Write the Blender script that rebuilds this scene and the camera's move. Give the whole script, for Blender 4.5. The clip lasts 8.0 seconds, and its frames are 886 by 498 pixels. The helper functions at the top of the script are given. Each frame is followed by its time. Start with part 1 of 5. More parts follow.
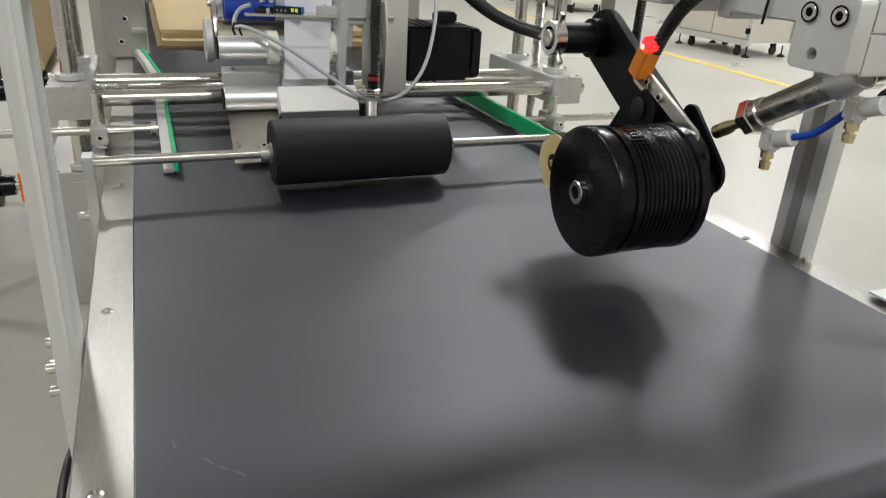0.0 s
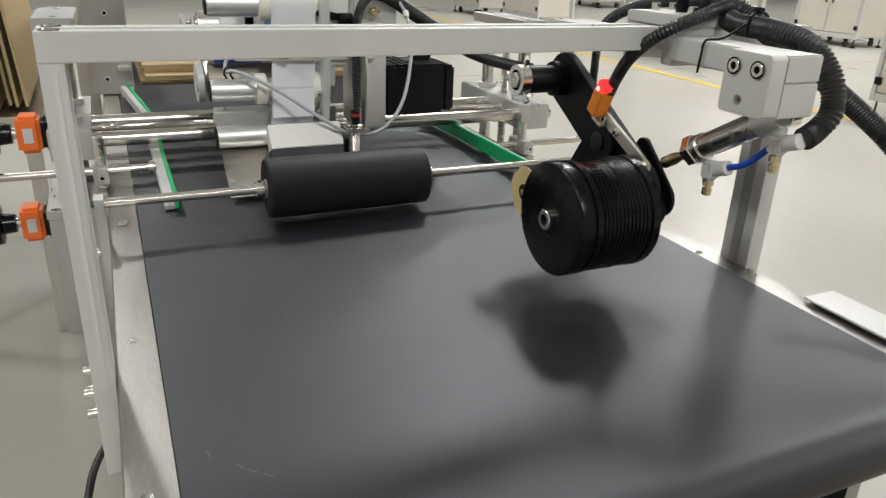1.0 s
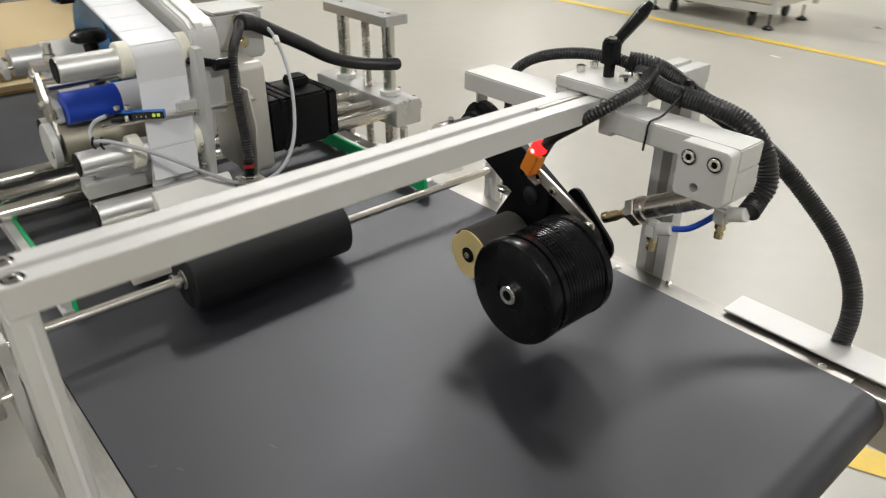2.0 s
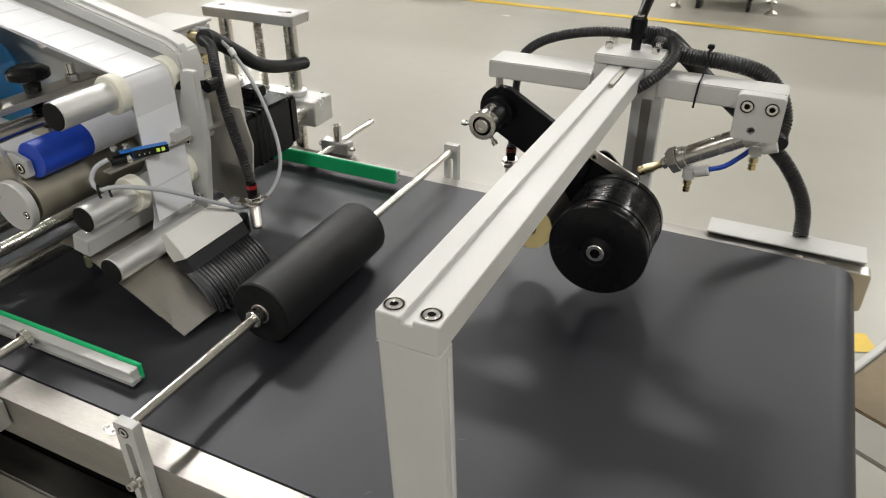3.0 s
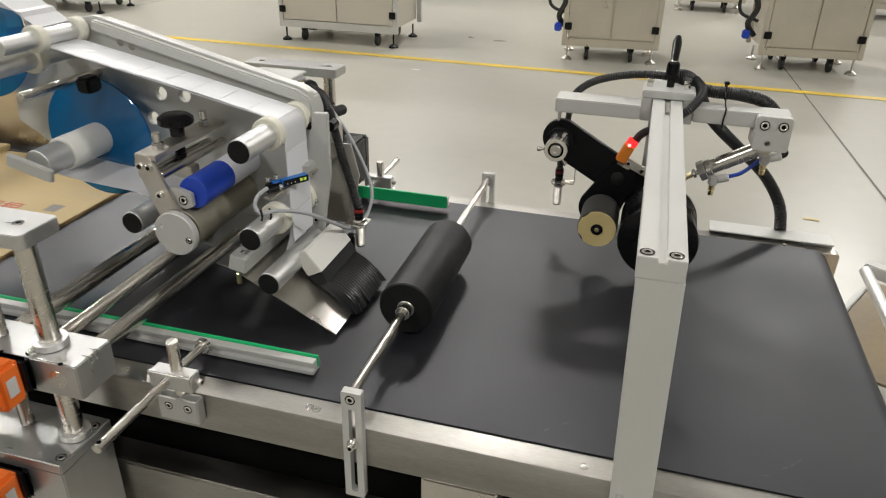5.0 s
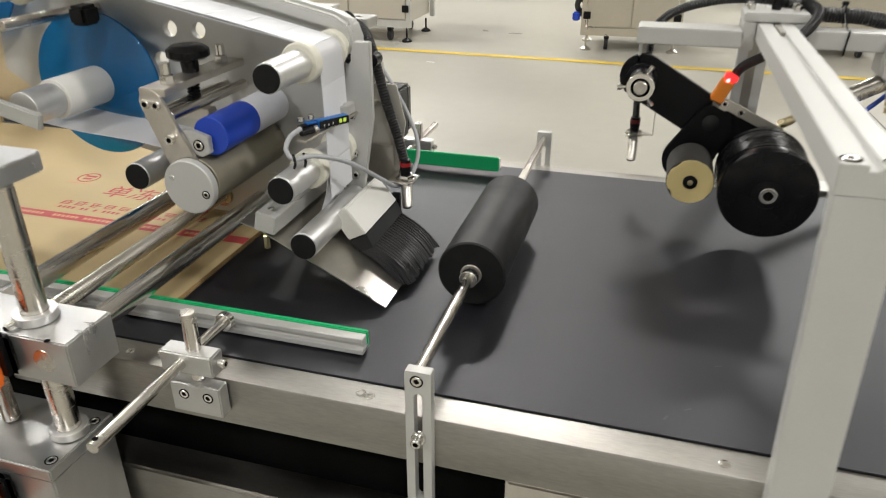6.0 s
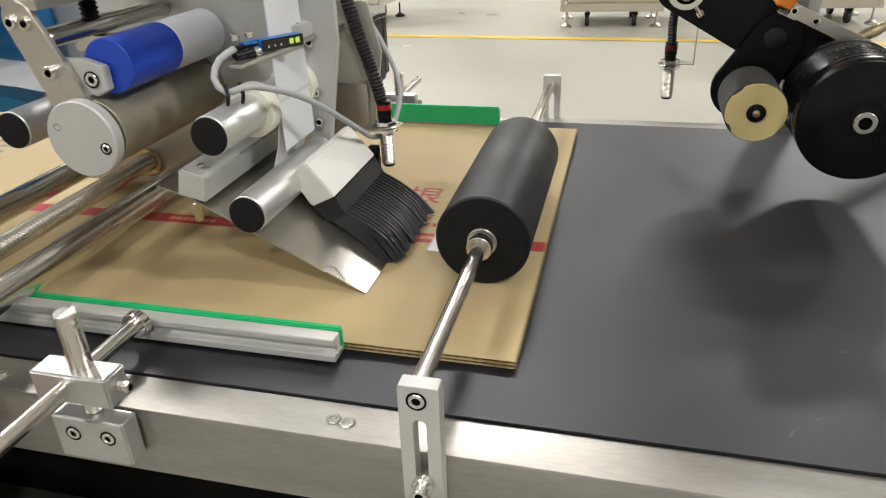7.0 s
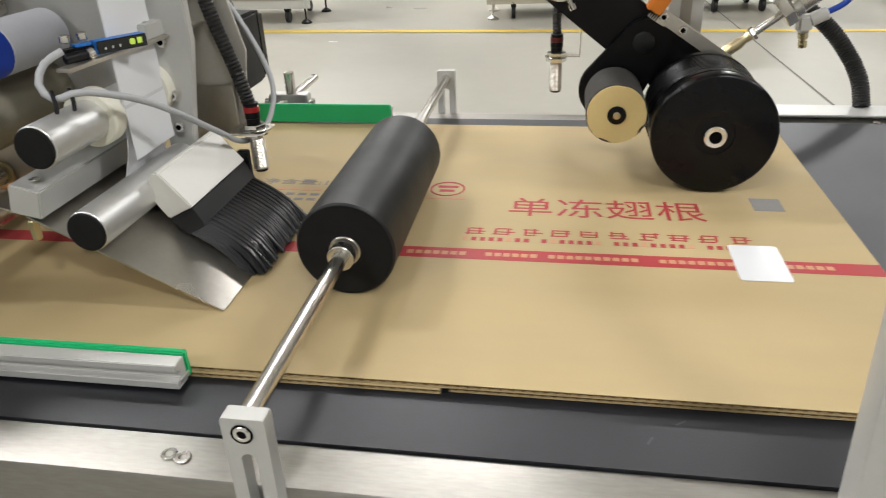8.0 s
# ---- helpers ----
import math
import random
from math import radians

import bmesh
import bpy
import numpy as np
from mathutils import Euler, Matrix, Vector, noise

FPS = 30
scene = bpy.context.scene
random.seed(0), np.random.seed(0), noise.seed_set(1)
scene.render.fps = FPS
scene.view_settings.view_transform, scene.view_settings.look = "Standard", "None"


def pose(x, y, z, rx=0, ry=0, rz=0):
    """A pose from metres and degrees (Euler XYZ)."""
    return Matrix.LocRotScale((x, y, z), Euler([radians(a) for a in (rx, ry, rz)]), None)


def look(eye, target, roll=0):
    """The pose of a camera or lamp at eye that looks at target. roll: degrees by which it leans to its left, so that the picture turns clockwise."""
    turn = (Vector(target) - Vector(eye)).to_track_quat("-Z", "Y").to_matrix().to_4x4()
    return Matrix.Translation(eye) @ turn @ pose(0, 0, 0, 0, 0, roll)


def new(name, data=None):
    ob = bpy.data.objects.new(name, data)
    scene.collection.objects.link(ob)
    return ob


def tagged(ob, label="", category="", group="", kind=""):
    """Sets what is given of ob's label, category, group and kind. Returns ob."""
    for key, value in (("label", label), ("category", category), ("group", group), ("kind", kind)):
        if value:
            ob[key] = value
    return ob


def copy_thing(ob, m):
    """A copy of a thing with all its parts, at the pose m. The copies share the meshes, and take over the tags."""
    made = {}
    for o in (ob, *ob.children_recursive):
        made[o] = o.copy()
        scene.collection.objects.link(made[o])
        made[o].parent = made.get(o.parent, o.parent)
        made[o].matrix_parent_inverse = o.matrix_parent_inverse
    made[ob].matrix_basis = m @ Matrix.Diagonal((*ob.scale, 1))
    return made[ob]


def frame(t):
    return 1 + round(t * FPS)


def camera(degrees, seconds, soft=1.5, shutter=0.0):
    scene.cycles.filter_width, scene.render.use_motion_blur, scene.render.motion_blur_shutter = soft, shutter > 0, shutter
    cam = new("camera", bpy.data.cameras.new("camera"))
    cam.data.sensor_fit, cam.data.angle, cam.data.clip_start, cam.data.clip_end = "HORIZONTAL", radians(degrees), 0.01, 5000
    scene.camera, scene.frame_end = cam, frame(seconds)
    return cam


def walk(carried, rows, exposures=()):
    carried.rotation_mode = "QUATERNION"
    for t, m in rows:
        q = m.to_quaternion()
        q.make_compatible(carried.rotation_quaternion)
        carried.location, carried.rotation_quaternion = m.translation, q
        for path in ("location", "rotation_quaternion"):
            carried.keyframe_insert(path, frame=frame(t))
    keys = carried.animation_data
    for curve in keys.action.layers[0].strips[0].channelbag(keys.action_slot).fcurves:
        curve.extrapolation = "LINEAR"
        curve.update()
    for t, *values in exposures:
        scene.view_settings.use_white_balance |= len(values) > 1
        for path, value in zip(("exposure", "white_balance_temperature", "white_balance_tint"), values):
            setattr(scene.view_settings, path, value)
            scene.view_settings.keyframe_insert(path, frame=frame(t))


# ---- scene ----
cam = camera(63.1, 8.0, soft=1.1, shutter=0.3)
PATH = [
    (0, (0.867, 0.072, 1.107), (-0.823, 0.78, 0.306), 3.4),
    (0.5, (0.892, 0.058, 1.119), (-0.819, 0.77, 0.368), 3.0),
    (1, (0.93, 0.034, 1.151), (-0.748, 0.808, 0.387), 2.2),
    (1.5, (0.904, 0.02, 1.235), (-0.621, 0.937, 0.323), 1.0),
    (1.7, (0.868, 0.01, 1.274), (-0.594, 1.0, 0.333), 0.7),
    (2.8, (0.508, -0.285, 1.356), (-0.305, 1.21, 0.305), -0.2),
    (3, (0.487, -0.319, 1.349), (-0.256, 1.222, 0.314), -0.1),
    (3.5, (0.449, -0.453, 1.366), (-0.135, 1.194, 0.394), 1.1),
    (4, (0.392, -0.511, 1.372), (-0.066, 1.186, 0.418), 1.7),
    (4.5, (0.311, -0.563, 1.378), (-0.121, 1.151, 0.443), 1.4),
    (5, (0.278, -0.616, 1.385), (-0.196, 1.102, 0.476), 1.2),
    (5.2, (0.275, -0.635, 1.382), (-0.217, 1.087, 0.492), 0.7),
    (6.3, (0.133, -0.424, 1.18), (-0.373, 1.288, 0.279), -0.8),
    (6.5, (0.118, -0.377, 1.146), (-0.39, 1.333, 0.242), -1.6),
    (7, (0.106, -0.322, 1.117), (-0.353, 1.399, 0.208), -2.2),
    (7.5, (0.127, -0.285, 1.104), (-0.268, 1.449, 0.19), -2.9),
    (8, (0.162, -0.278, 1.11), (-0.145, 1.467, 0.182), -2.3),
]
walk(cam, [(t, look(eye, target, roll)) for t, eye, target, roll in PATH], ((0.0, -0.12, 6150, 10), (0.8, -0.14, 6200, 10), (1.7, -0.2, 6330, 10), (3.0, -0.32, 6400, 10), (5.2, -0.38, 6450, 10), (6.3, 0.04, 6450, 10), (7.0, 0.1, 6430, 10), (8.0, -0.06, 6300, 10)))

# ---- world, lamps and exposure ----
world = bpy.data.worlds.new("world")
scene.world = world
world.use_nodes = True
world.node_tree.nodes["Background"].inputs[0].default_value = (0.9, 0.95, 1.0, 1)
world.node_tree.nodes["Background"].inputs[1].default_value = 0.03
scene.view_settings.exposure = 0.0


def ceiling_lamp(x, y, watts):
    data = bpy.data.lights.new("ceiling_lamp", "AREA")
    data.shape, data.size, data.size_y = "RECTANGLE", 1.6, 0.7
    data.energy, data.color = watts, (1.0, 0.975, 0.93)
    ob = new("ceiling_lamp", data)
    ob.matrix_world = pose(x, y, 7.9, 0, 0, 0)


for lx, ly, watts in ((-5.6, 4.4, 440), (-1.4, 8.8, 420), (9.0, 0.5, 760), (-13.0, 6.0, 300), (-5.0, 15.0, 450), (5.0, 16.0, 850), (-15.0, 17.0, 380), (3.5, -6.0, 430), (-5.0, -6.5, 500), (-7.5, 9.6, 470), (10.5, 16.5, 700), (-9.5, -1.5, 330)):
    ceiling_lamp(lx, ly, watts)

# ---- materials ----


def mat(name, color, rough=0.5, metal=0.0, vary=0.12, scale=14.0, grain=220.0, bump=0.05, stretch=(1, 1, 1), coat=0.0, emit=None, rvary=0.1, spec=0.5):
    m = bpy.data.materials.new(name)
    m.use_nodes = True
    nt = m.node_tree
    b = nt.nodes["Principled BSDF"]
    b.inputs["Metallic"].default_value = metal
    b.inputs["Specular IOR Level"].default_value = spec
    b.inputs["Coat Weight"].default_value = coat
    if emit:
        b.inputs["Emission Color"].default_value = (*emit[0], 1)
        b.inputs["Emission Strength"].default_value = emit[1]
    tc = nt.nodes.new("ShaderNodeTexCoord")
    mp = nt.nodes.new("ShaderNodeMapping")
    mp.inputs["Scale"].default_value = stretch
    nt.links.new(tc.outputs["Object"], mp.inputs["Vector"])
    n1, n2 = nt.nodes.new("ShaderNodeTexNoise"), nt.nodes.new("ShaderNodeTexNoise")
    n1.inputs["Scale"].default_value, n1.inputs["Detail"].default_value = scale, 4
    n2.inputs["Scale"].default_value, n2.inputs["Detail"].default_value = grain, 3
    for n in (n1, n2):
        nt.links.new(mp.outputs[0], n.inputs["Vector"])
    mix = nt.nodes.new("ShaderNodeMath")
    mix.operation = "MULTIPLY_ADD"
    mix.inputs[1].default_value = 0.35
    nt.links.new(n2.outputs["Fac"], mix.inputs[0])
    nt.links.new(n1.outputs["Fac"], mix.inputs[2])
    ramp = nt.nodes.new("ShaderNodeMapRange")
    ramp.inputs[1].default_value, ramp.inputs[2].default_value = 0.35, 1.0
    ramp.inputs[3].default_value, ramp.inputs[4].default_value = 1 - vary, 1 + vary
    nt.links.new(mix.outputs[0], ramp.inputs[0])
    mul = nt.nodes.new("ShaderNodeVectorMath")
    mul.operation = "SCALE"
    mul.inputs[0].default_value = color
    nt.links.new(ramp.outputs[0], mul.inputs["Scale"])
    nt.links.new(mul.outputs[0], b.inputs["Base Color"])
    rr = nt.nodes.new("ShaderNodeMapRange")
    rr.inputs[1].default_value, rr.inputs[2].default_value = 0.3, 0.75
    rr.inputs[3].default_value, rr.inputs[4].default_value = max(0.02, rough - rvary), min(1, rough + rvary)
    nt.links.new(n1.outputs["Fac"], rr.inputs[0])
    nt.links.new(rr.outputs[0], b.inputs["Roughness"])
    if bump:
        bp = nt.nodes.new("ShaderNodeBump")
        bp.inputs["Strength"].default_value, bp.inputs["Distance"].default_value = bump, 0.001
        nt.links.new(n2.outputs["Fac"], bp.inputs["Height"])
        nt.links.new(bp.outputs[0], b.inputs["Normal"])
    return m


M = {
    "belt": mat("belt_pvc", (0.006, 0.006, 0.009), 0.49, 0, 0.16, 5, 700, 0.08, spec=0.85, rvary=0.05),
    "steel_x": mat("brushed_steel_along", (0.36, 0.348, 0.323), 0.40, 1, 0.26, 9, 160, 0.03, stretch=(0.6, 3, 3), rvary=0.12),
    "steel": mat("stainless", (0.66, 0.63, 0.58), 0.34, 1, 0.12, 12, 200, 0.03, rvary=0.08),
    "rod": mat("ground_rod", (0.66, 0.63, 0.58), 0.25, 1, 0.08, 20, 300, 0.01, stretch=(4, 0.3, 4)),
    "chrome": mat("nickel", (0.74, 0.72, 0.68), 0.2, 1, 0.06, 30, 300, 0.0),
    "alu": mat("anodised_aluminium", (0.57, 0.57, 0.55), 0.5, 0.35, 0.06, 10, 420, 0.03),
    "alu_block": mat("milled_aluminium_block", (0.56, 0.56, 0.55), 0.36, 0.85, 0.08, 14, 300, 0.04, stretch=(0.5, 3, 1)),
    "scuff": mat("pale_scuff", (0.07, 0.07, 0.075), 0.6),
    "scrap": mat("faded_tape", (0.55, 0.44, 0.20), 0.6),
    "steel_satin": mat("satin_sheet_steel", (0.62, 0.60, 0.55), 0.5, 0.6, 0.08, 10, 240, 0.03),
    "alu_bright": mat("turned_aluminium", (0.72, 0.72, 0.71), 0.42, 0.8, 0.04, 25, 500, 0.03, stretch=(1, 6, 6), rvary=0.03),
    "alu_dark": mat("shaded_steel_plate", (0.42, 0.40, 0.36), 0.4, 0.8, 0.12, 8, 260, 0.04),
    "white": mat("white_plastic", (0.78, 0.77, 0.73), 0.45, 0, 0.04, 12, 300, 0.02),
    "ivory": mat("ivory_nylon", (0.74, 0.72, 0.62), 0.5, 0, 0.05, 20, 200, 0.02),
    "label": mat("label_paper", (0.76, 0.77, 0.80), 0.4, 0, 0.03, 10, 500, 0.01),
    "liner": mat("release_liner", (0.66, 0.66, 0.68), 0.45, 0, 0.03, 10, 500, 0.01),
    "black": mat("black_anodised", (0.004, 0.004, 0.005), 0.40, 0.0, 0.2, 20, 400, 0.03, spec=0.22),
    "black_gloss": mat("black_gloss_plastic", (0.0035, 0.0035, 0.0045), 0.27, 0, 0.2, 20, 300, 0.02, spec=0.24),
    "rubber": mat("roller_rubber", (0.012, 0.0125, 0.014), 0.52, 0, 0.14, 12, 600, 0.05, spec=0.42),
    "rubber_cut": mat("cut_rubber_face", (0.007, 0.007, 0.0075), 0.75, 0, 0.15, 60, 900, 0.1, spec=0.25),
    "hose": mat("black_hose", (0.016, 0.016, 0.017), 0.42, 0, 0.2, 30, 300, 0.03),
    "grey_cable": mat("grey_cable", (0.42, 0.43, 0.45), 0.5, 0, 0.06, 30, 300, 0.02),
    "green": mat("green_plastic", (0.014, 0.46, 0.165), 0.42, 0, 0.08, 12, 300, 0.03),
    "orange": mat("orange_plastic", (0.80, 0.16, 0.02), 0.42, 0, 0.06, 20, 300, 0.02),
    "orange_s": mat("orange_sensor_plastic", (0.85, 0.26, 0.02), 0.45, 0, 0.05, 20, 300, 0.02),
    "red_lit": mat("red_lit_cap", (0.6, 0.02, 0.02), 0.3, 0, 0.05, 20, 300, 0, emit=((1, 0.03, 0.03), 1.4)),
    "red_led": mat("red_led", (0.6, 0.02, 0.02), 0.3, 0, 0.05, 20, 300, 0, emit=((1, 0.12, 0.12), 9.0)),
    "red_soft": mat("dim_red_lamp", (0.10, 0.006, 0.008), 0.3, 0, 0.05, 20, 300, 0, emit=((1, 0.03, 0.03), 0.12)),
    "red_dark": mat("red_window", (0.10, 0.006, 0.007), 0.3, 0, 0.05),
    "blue": mat("blue_polyurethane", (0.010, 0.055, 0.46), 0.38, 0, 0.08, 16, 300, 0.03),
    "blue_tube": mat("blue_air_tube", (0.01, 0.06, 0.42), 0.3, 0, 0.05),
    "blue_case": mat("blue_sensor_case", (0.02, 0.17, 0.55), 0.4, 0, 0.05),
    "blue_disc": mat("blue_acrylic", (0.01, 0.26, 0.62), 0.08, 0, 0.03, 6, 200, 0.0),
    "greyroll": mat("grey_rubber_sleeve", (0.72, 0.73, 0.79), 0.6, 0, 0.08, 20, 400, 0.05),
    "knurl": mat("worn_drive_roller", (0.34, 0.315, 0.245), 0.45, 0.65, 0.16, 16, 900, 0.25),
    "yellow_roll": mat("cream_ink_roll", (0.74, 0.60, 0.28), 0.6, 0, 0.06, 30, 300, 0.05),
    "ink_foam": mat("inky_foam", (0.045, 0.042, 0.038), 0.75, 0, 0.3, 40, 500, 0.2),
    "card": mat("kraft_board", (0.478, 0.368, 0.195), 0.72, 0, 0.07, 9, 500, 0.08, stretch=(1, 3, 1)),
    "card_edge": mat("kraft_cut_edge", (0.30, 0.185, 0.075), 0.85, 0, 0.25, 60, 500, 0.2),
    "print_red": mat("red_print", (0.42, 0.045, 0.05), 0.65, 0, 0.14, 60, 600, 0.02),
    "print_blue": mat("blue_grey_print", (0.21, 0.20, 0.22), 0.65, 0, 0.12, 60, 600, 0.02),
    "print_grey": mat("grey_print", (0.22, 0.21, 0.20), 0.6, 0, 0.15, 300, 900, 0.02),
    "print_pale": mat("pale_print", (0.58, 0.30, 0.17), 0.65, 0, 0.1, 60, 600, 0.02),
    "floor": mat("polished_concrete", (0.37, 0.357, 0.312), 0.34, 0, 0.10, 0.7, 9, 0.02, rvary=0.08),
    "seam": mat("floor_joint", (0.16, 0.152, 0.135), 0.8),
    "line": mat("yellow_floor_paint", (0.66, 0.46, 0.05), 0.45, 0, 0.2, 3, 40, 0.03),
    "wall": mat("wall_paint", (0.62, 0.62, 0.60), 0.7, 0, 0.04, 0.5, 30, 0.02),
    "ceil": mat("ceiling_sheet", (0.60, 0.60, 0.60), 0.7, 0, 0.05, 0.4, 30, 0.02),
    "cream": mat("cream_cabinet_paint", (0.54, 0.50, 0.43), 0.42, 0.0, 0.06, 3, 60, 0.02),
    "cabsteel": mat("cabinet_steel", (0.56, 0.52, 0.44), 0.35, 0.55, 0.10, 3, 80, 0.03),
    "brass": mat("brass", (0.64, 0.55, 0.34), 0.3, 1, 0.08, 40, 300, 0.0),
    "air_white": mat("white_fitting", (0.66, 0.66, 0.64), 0.4, 0, 0.04),
    "lcd": mat("dark_display", (0.01, 0.01, 0.01), 0.15),
    "lcd_on": mat("lit_digits", (0.3, 0.4, 0.05), 0.4, emit=((0.55, 0.75, 0.1), 0.55)),
    "bristle": mat("black_bristle", (0.009, 0.009, 0.011), 0.36, 0, 0.2, spec=0.42),
    "mdf": mat("brown_panel", (0.21, 0.155, 0.08), 0.5, 0, 0.22, 5, 60, 0.03),
    # near-black that stands in for shade under the belt and in holes
    "void": mat("shade_black", (0.002, 0.002, 0.002), 0.9, spec=0.1),
    "silver_mark": mat("silver_sticker", (0.55, 0.55, 0.54), 0.5),
}
M["belt"].node_tree.nodes["Principled BSDF"].inputs["Specular Tint"].default_value = (0.92, 0.94, 1.0, 1)
M["blue_disc"].node_tree.nodes["Principled BSDF"].inputs["Transmission Weight"].default_value = 0.65

# ---- mesh tools ----
ROOT = {}


def thing(name, at, label, category, group="", kind=""):
    ob = new(name)
    ob.empty_display_size = 0.05
    ob.location = at
    ROOT[ob] = Vector(at)
    return tagged(ob, label, category, group, kind)


def finish(name, bm, material, smooth=True):
    bmesh.ops.recalc_face_normals(bm, faces=bm.faces)
    me = bpy.data.meshes.new(name)
    bm.to_mesh(me)
    bm.free()
    for m in material if isinstance(material, (list, tuple)) else [material]:
        me.materials.append(M[m])
    if smooth:
        me.shade_smooth()
        me.set_sharp_from_angle(angle=radians(38))
    return me


def part(name, bm, material, parent, label="", at=None):
    """Links a bmesh in world places as one mesh under a thing or a part; at: its own centre."""
    base = ROOT[parent]
    own = Vector(at) if at else base
    bmesh.ops.translate(bm, verts=bm.verts, vec=-own)
    ob = new(name, finish(name, bm, material))
    ob.parent = parent
    ob.location = own - base
    ROOT[ob] = own
    return tagged(ob, label)


def solid(name, bm, material, label, category, kind="", group=""):
    """One mesh that is a thing of its own."""
    ob = new(name, finish(name, bm, material))
    ROOT[ob] = Vector((0, 0, 0))
    return tagged(ob, label, category, group, kind)


def box(x0, x1, y0, y1, z0, z1, bevel=0.0015, bm=None, turn=None):
    b = bmesh.new()
    bmesh.ops.create_cube(b, size=1)
    bmesh.ops.scale(b, vec=(abs(x1 - x0), abs(y1 - y0), abs(z1 - z0)), verts=b.verts)
    if bevel:
        bmesh.ops.bevel(b, geom=b.edges[:], offset=bevel, segments=2, affect="EDGES", clamp_overlap=True)
    c = Vector(((x0 + x1) / 2, (y0 + y1) / 2, (z0 + z1) / 2))
    m = Matrix.Translation(c)
    if turn:
        m = m @ pose(0, 0, 0, *turn)
    bmesh.ops.transform(b, matrix=m, verts=b.verts)
    return merge(bm, b)


def merge(bm, b):
    if bm is None:
        return b
    me = bpy.data.meshes.new("t")
    b.to_mesh(me)
    b.free()
    bm.from_mesh(me)
    bpy.data.meshes.remove(me)
    return bm


def axis_matrix(p0, p1):
    p0, p1 = Vector(p0), Vector(p1)
    d = p1 - p0
    return Matrix.Translation(p0) @ d.to_track_quat("Z", "Y").to_matrix().to_4x4(), d.length


def turned(p0, p1, profile, seg=28, bm=None, caps=True):
    """A turned body from p0 to p1; profile: (share of the length, radius)."""
    m, length = axis_matrix(p0, p1)
    b = bmesh.new()
    rings = []
    for s, r in profile:
        rings.append([b.verts.new((r * math.cos(2 * math.pi * k / seg), r * math.sin(2 * math.pi * k / seg), s * length)) for k in range(seg)])
    for a, c in zip(rings, rings[1:]):
        for k in range(seg):
            b.faces.new((a[k], a[(k + 1) % seg], c[(k + 1) % seg], c[k]))
    if caps:
        b.faces.new(rings[0][::-1])
        b.faces.new(rings[-1])
    bmesh.ops.transform(b, matrix=m, verts=b.verts)
    return merge(bm, b)


def cyl(p0, p1, r, seg=24, edge=0.0008, bm=None):
    length = (Vector(p1) - Vector(p0)).length
    e = min(edge / length, 0.3)
    return turned(p0, p1, [(0, r - edge), (e, r), (1 - e, r), (1, r - edge)], seg, bm)


def tube(p0, p1, r, inner, seg=28, bm=None):
    m, length = axis_matrix(p0, p1)
    return turned(p0, p1, [(0, inner), (0, r - 0.0006), (0.0006 / length, r), (1 - 0.0006 / length, r), (1, r - 0.0006), (1, inner), (0, inner)], seg, bm, caps=False)


def extrude(poly, plane, a, b, bevel=0.0, holes=(), bm=None):
    """A flat outline drawn on a plane ('xz', 'yz' or 'xy') and given depth from a to b; holes: (u, v, r)."""
    w = bmesh.new()
    put = {"xz": lambda u, v: (u, a, v), "yz": lambda u, v: (a, u, v), "xy": lambda u, v: (u, v, a)}[plane]
    loops = [poly] + [[(u + r * math.cos(2 * math.pi * k / 20), v + r * math.sin(2 * math.pi * k / 20)) for k in range(20)] for u, v, r in holes]
    edges = []
    for loop in loops:
        vs = [w.verts.new(put(u, v)) for u, v in loop]
        edges += [w.edges.new((vs[i], vs[(i + 1) % len(vs)])) for i in range(len(vs))]
    if holes:
        bmesh.ops.triangle_fill(w, edges=edges, use_beauty=True)
    else:
        w.faces.new(w.verts[:])
    got = bmesh.ops.extrude_face_region(w, geom=w.faces[:])
    vec = {"xz": (0, b - a, 0), "yz": (b - a, 0, 0), "xy": (0, 0, b - a)}[plane]
    bmesh.ops.translate(w, verts=[g for g in got["geom"] if isinstance(g, bmesh.types.BMVert)], vec=vec)
    bmesh.ops.recalc_face_normals(w, faces=w.faces)
    if bevel:
        sharp = [e for e in w.edges if len(e.link_faces) == 2 and e.calc_face_angle(0) > 0.7]
        bmesh.ops.bevel(w, geom=sharp, offset=bevel, segments=2, affect="EDGES", clamp_overlap=True)
    return merge(bm, w)


def rounded(u0, u1, v0, v1, r, n=5):
    pts = []
    for cu, cv, a in ((u1 - r, v1 - r, 0), (u0 + r, v1 - r, 90), (u0 + r, v0 + r, 180), (u1 - r, v0 + r, 270)):
        pts += [(cu + r * math.cos(radians(a + 90 * k / n)), cv + r * math.sin(radians(a + 90 * k / n))) for k in range(n + 1)]
    return pts


def capsule(u0, v0, u1, v1, r0, r1, n=12):
    """The outline round two circles."""
    a = math.atan2(v1 - v0, u1 - u0)
    pts = [(u0 + r0 * math.cos(a + math.pi / 2 + math.pi * k / n), v0 + r0 * math.sin(a + math.pi / 2 + math.pi * k / n)) for k in range(n + 1)]
    return pts + [(u1 + r1 * math.cos(a - math.pi / 2 + math.pi * k / n), v1 + r1 * math.sin(a - math.pi / 2 + math.pi * k / n)) for k in range(n + 1)]


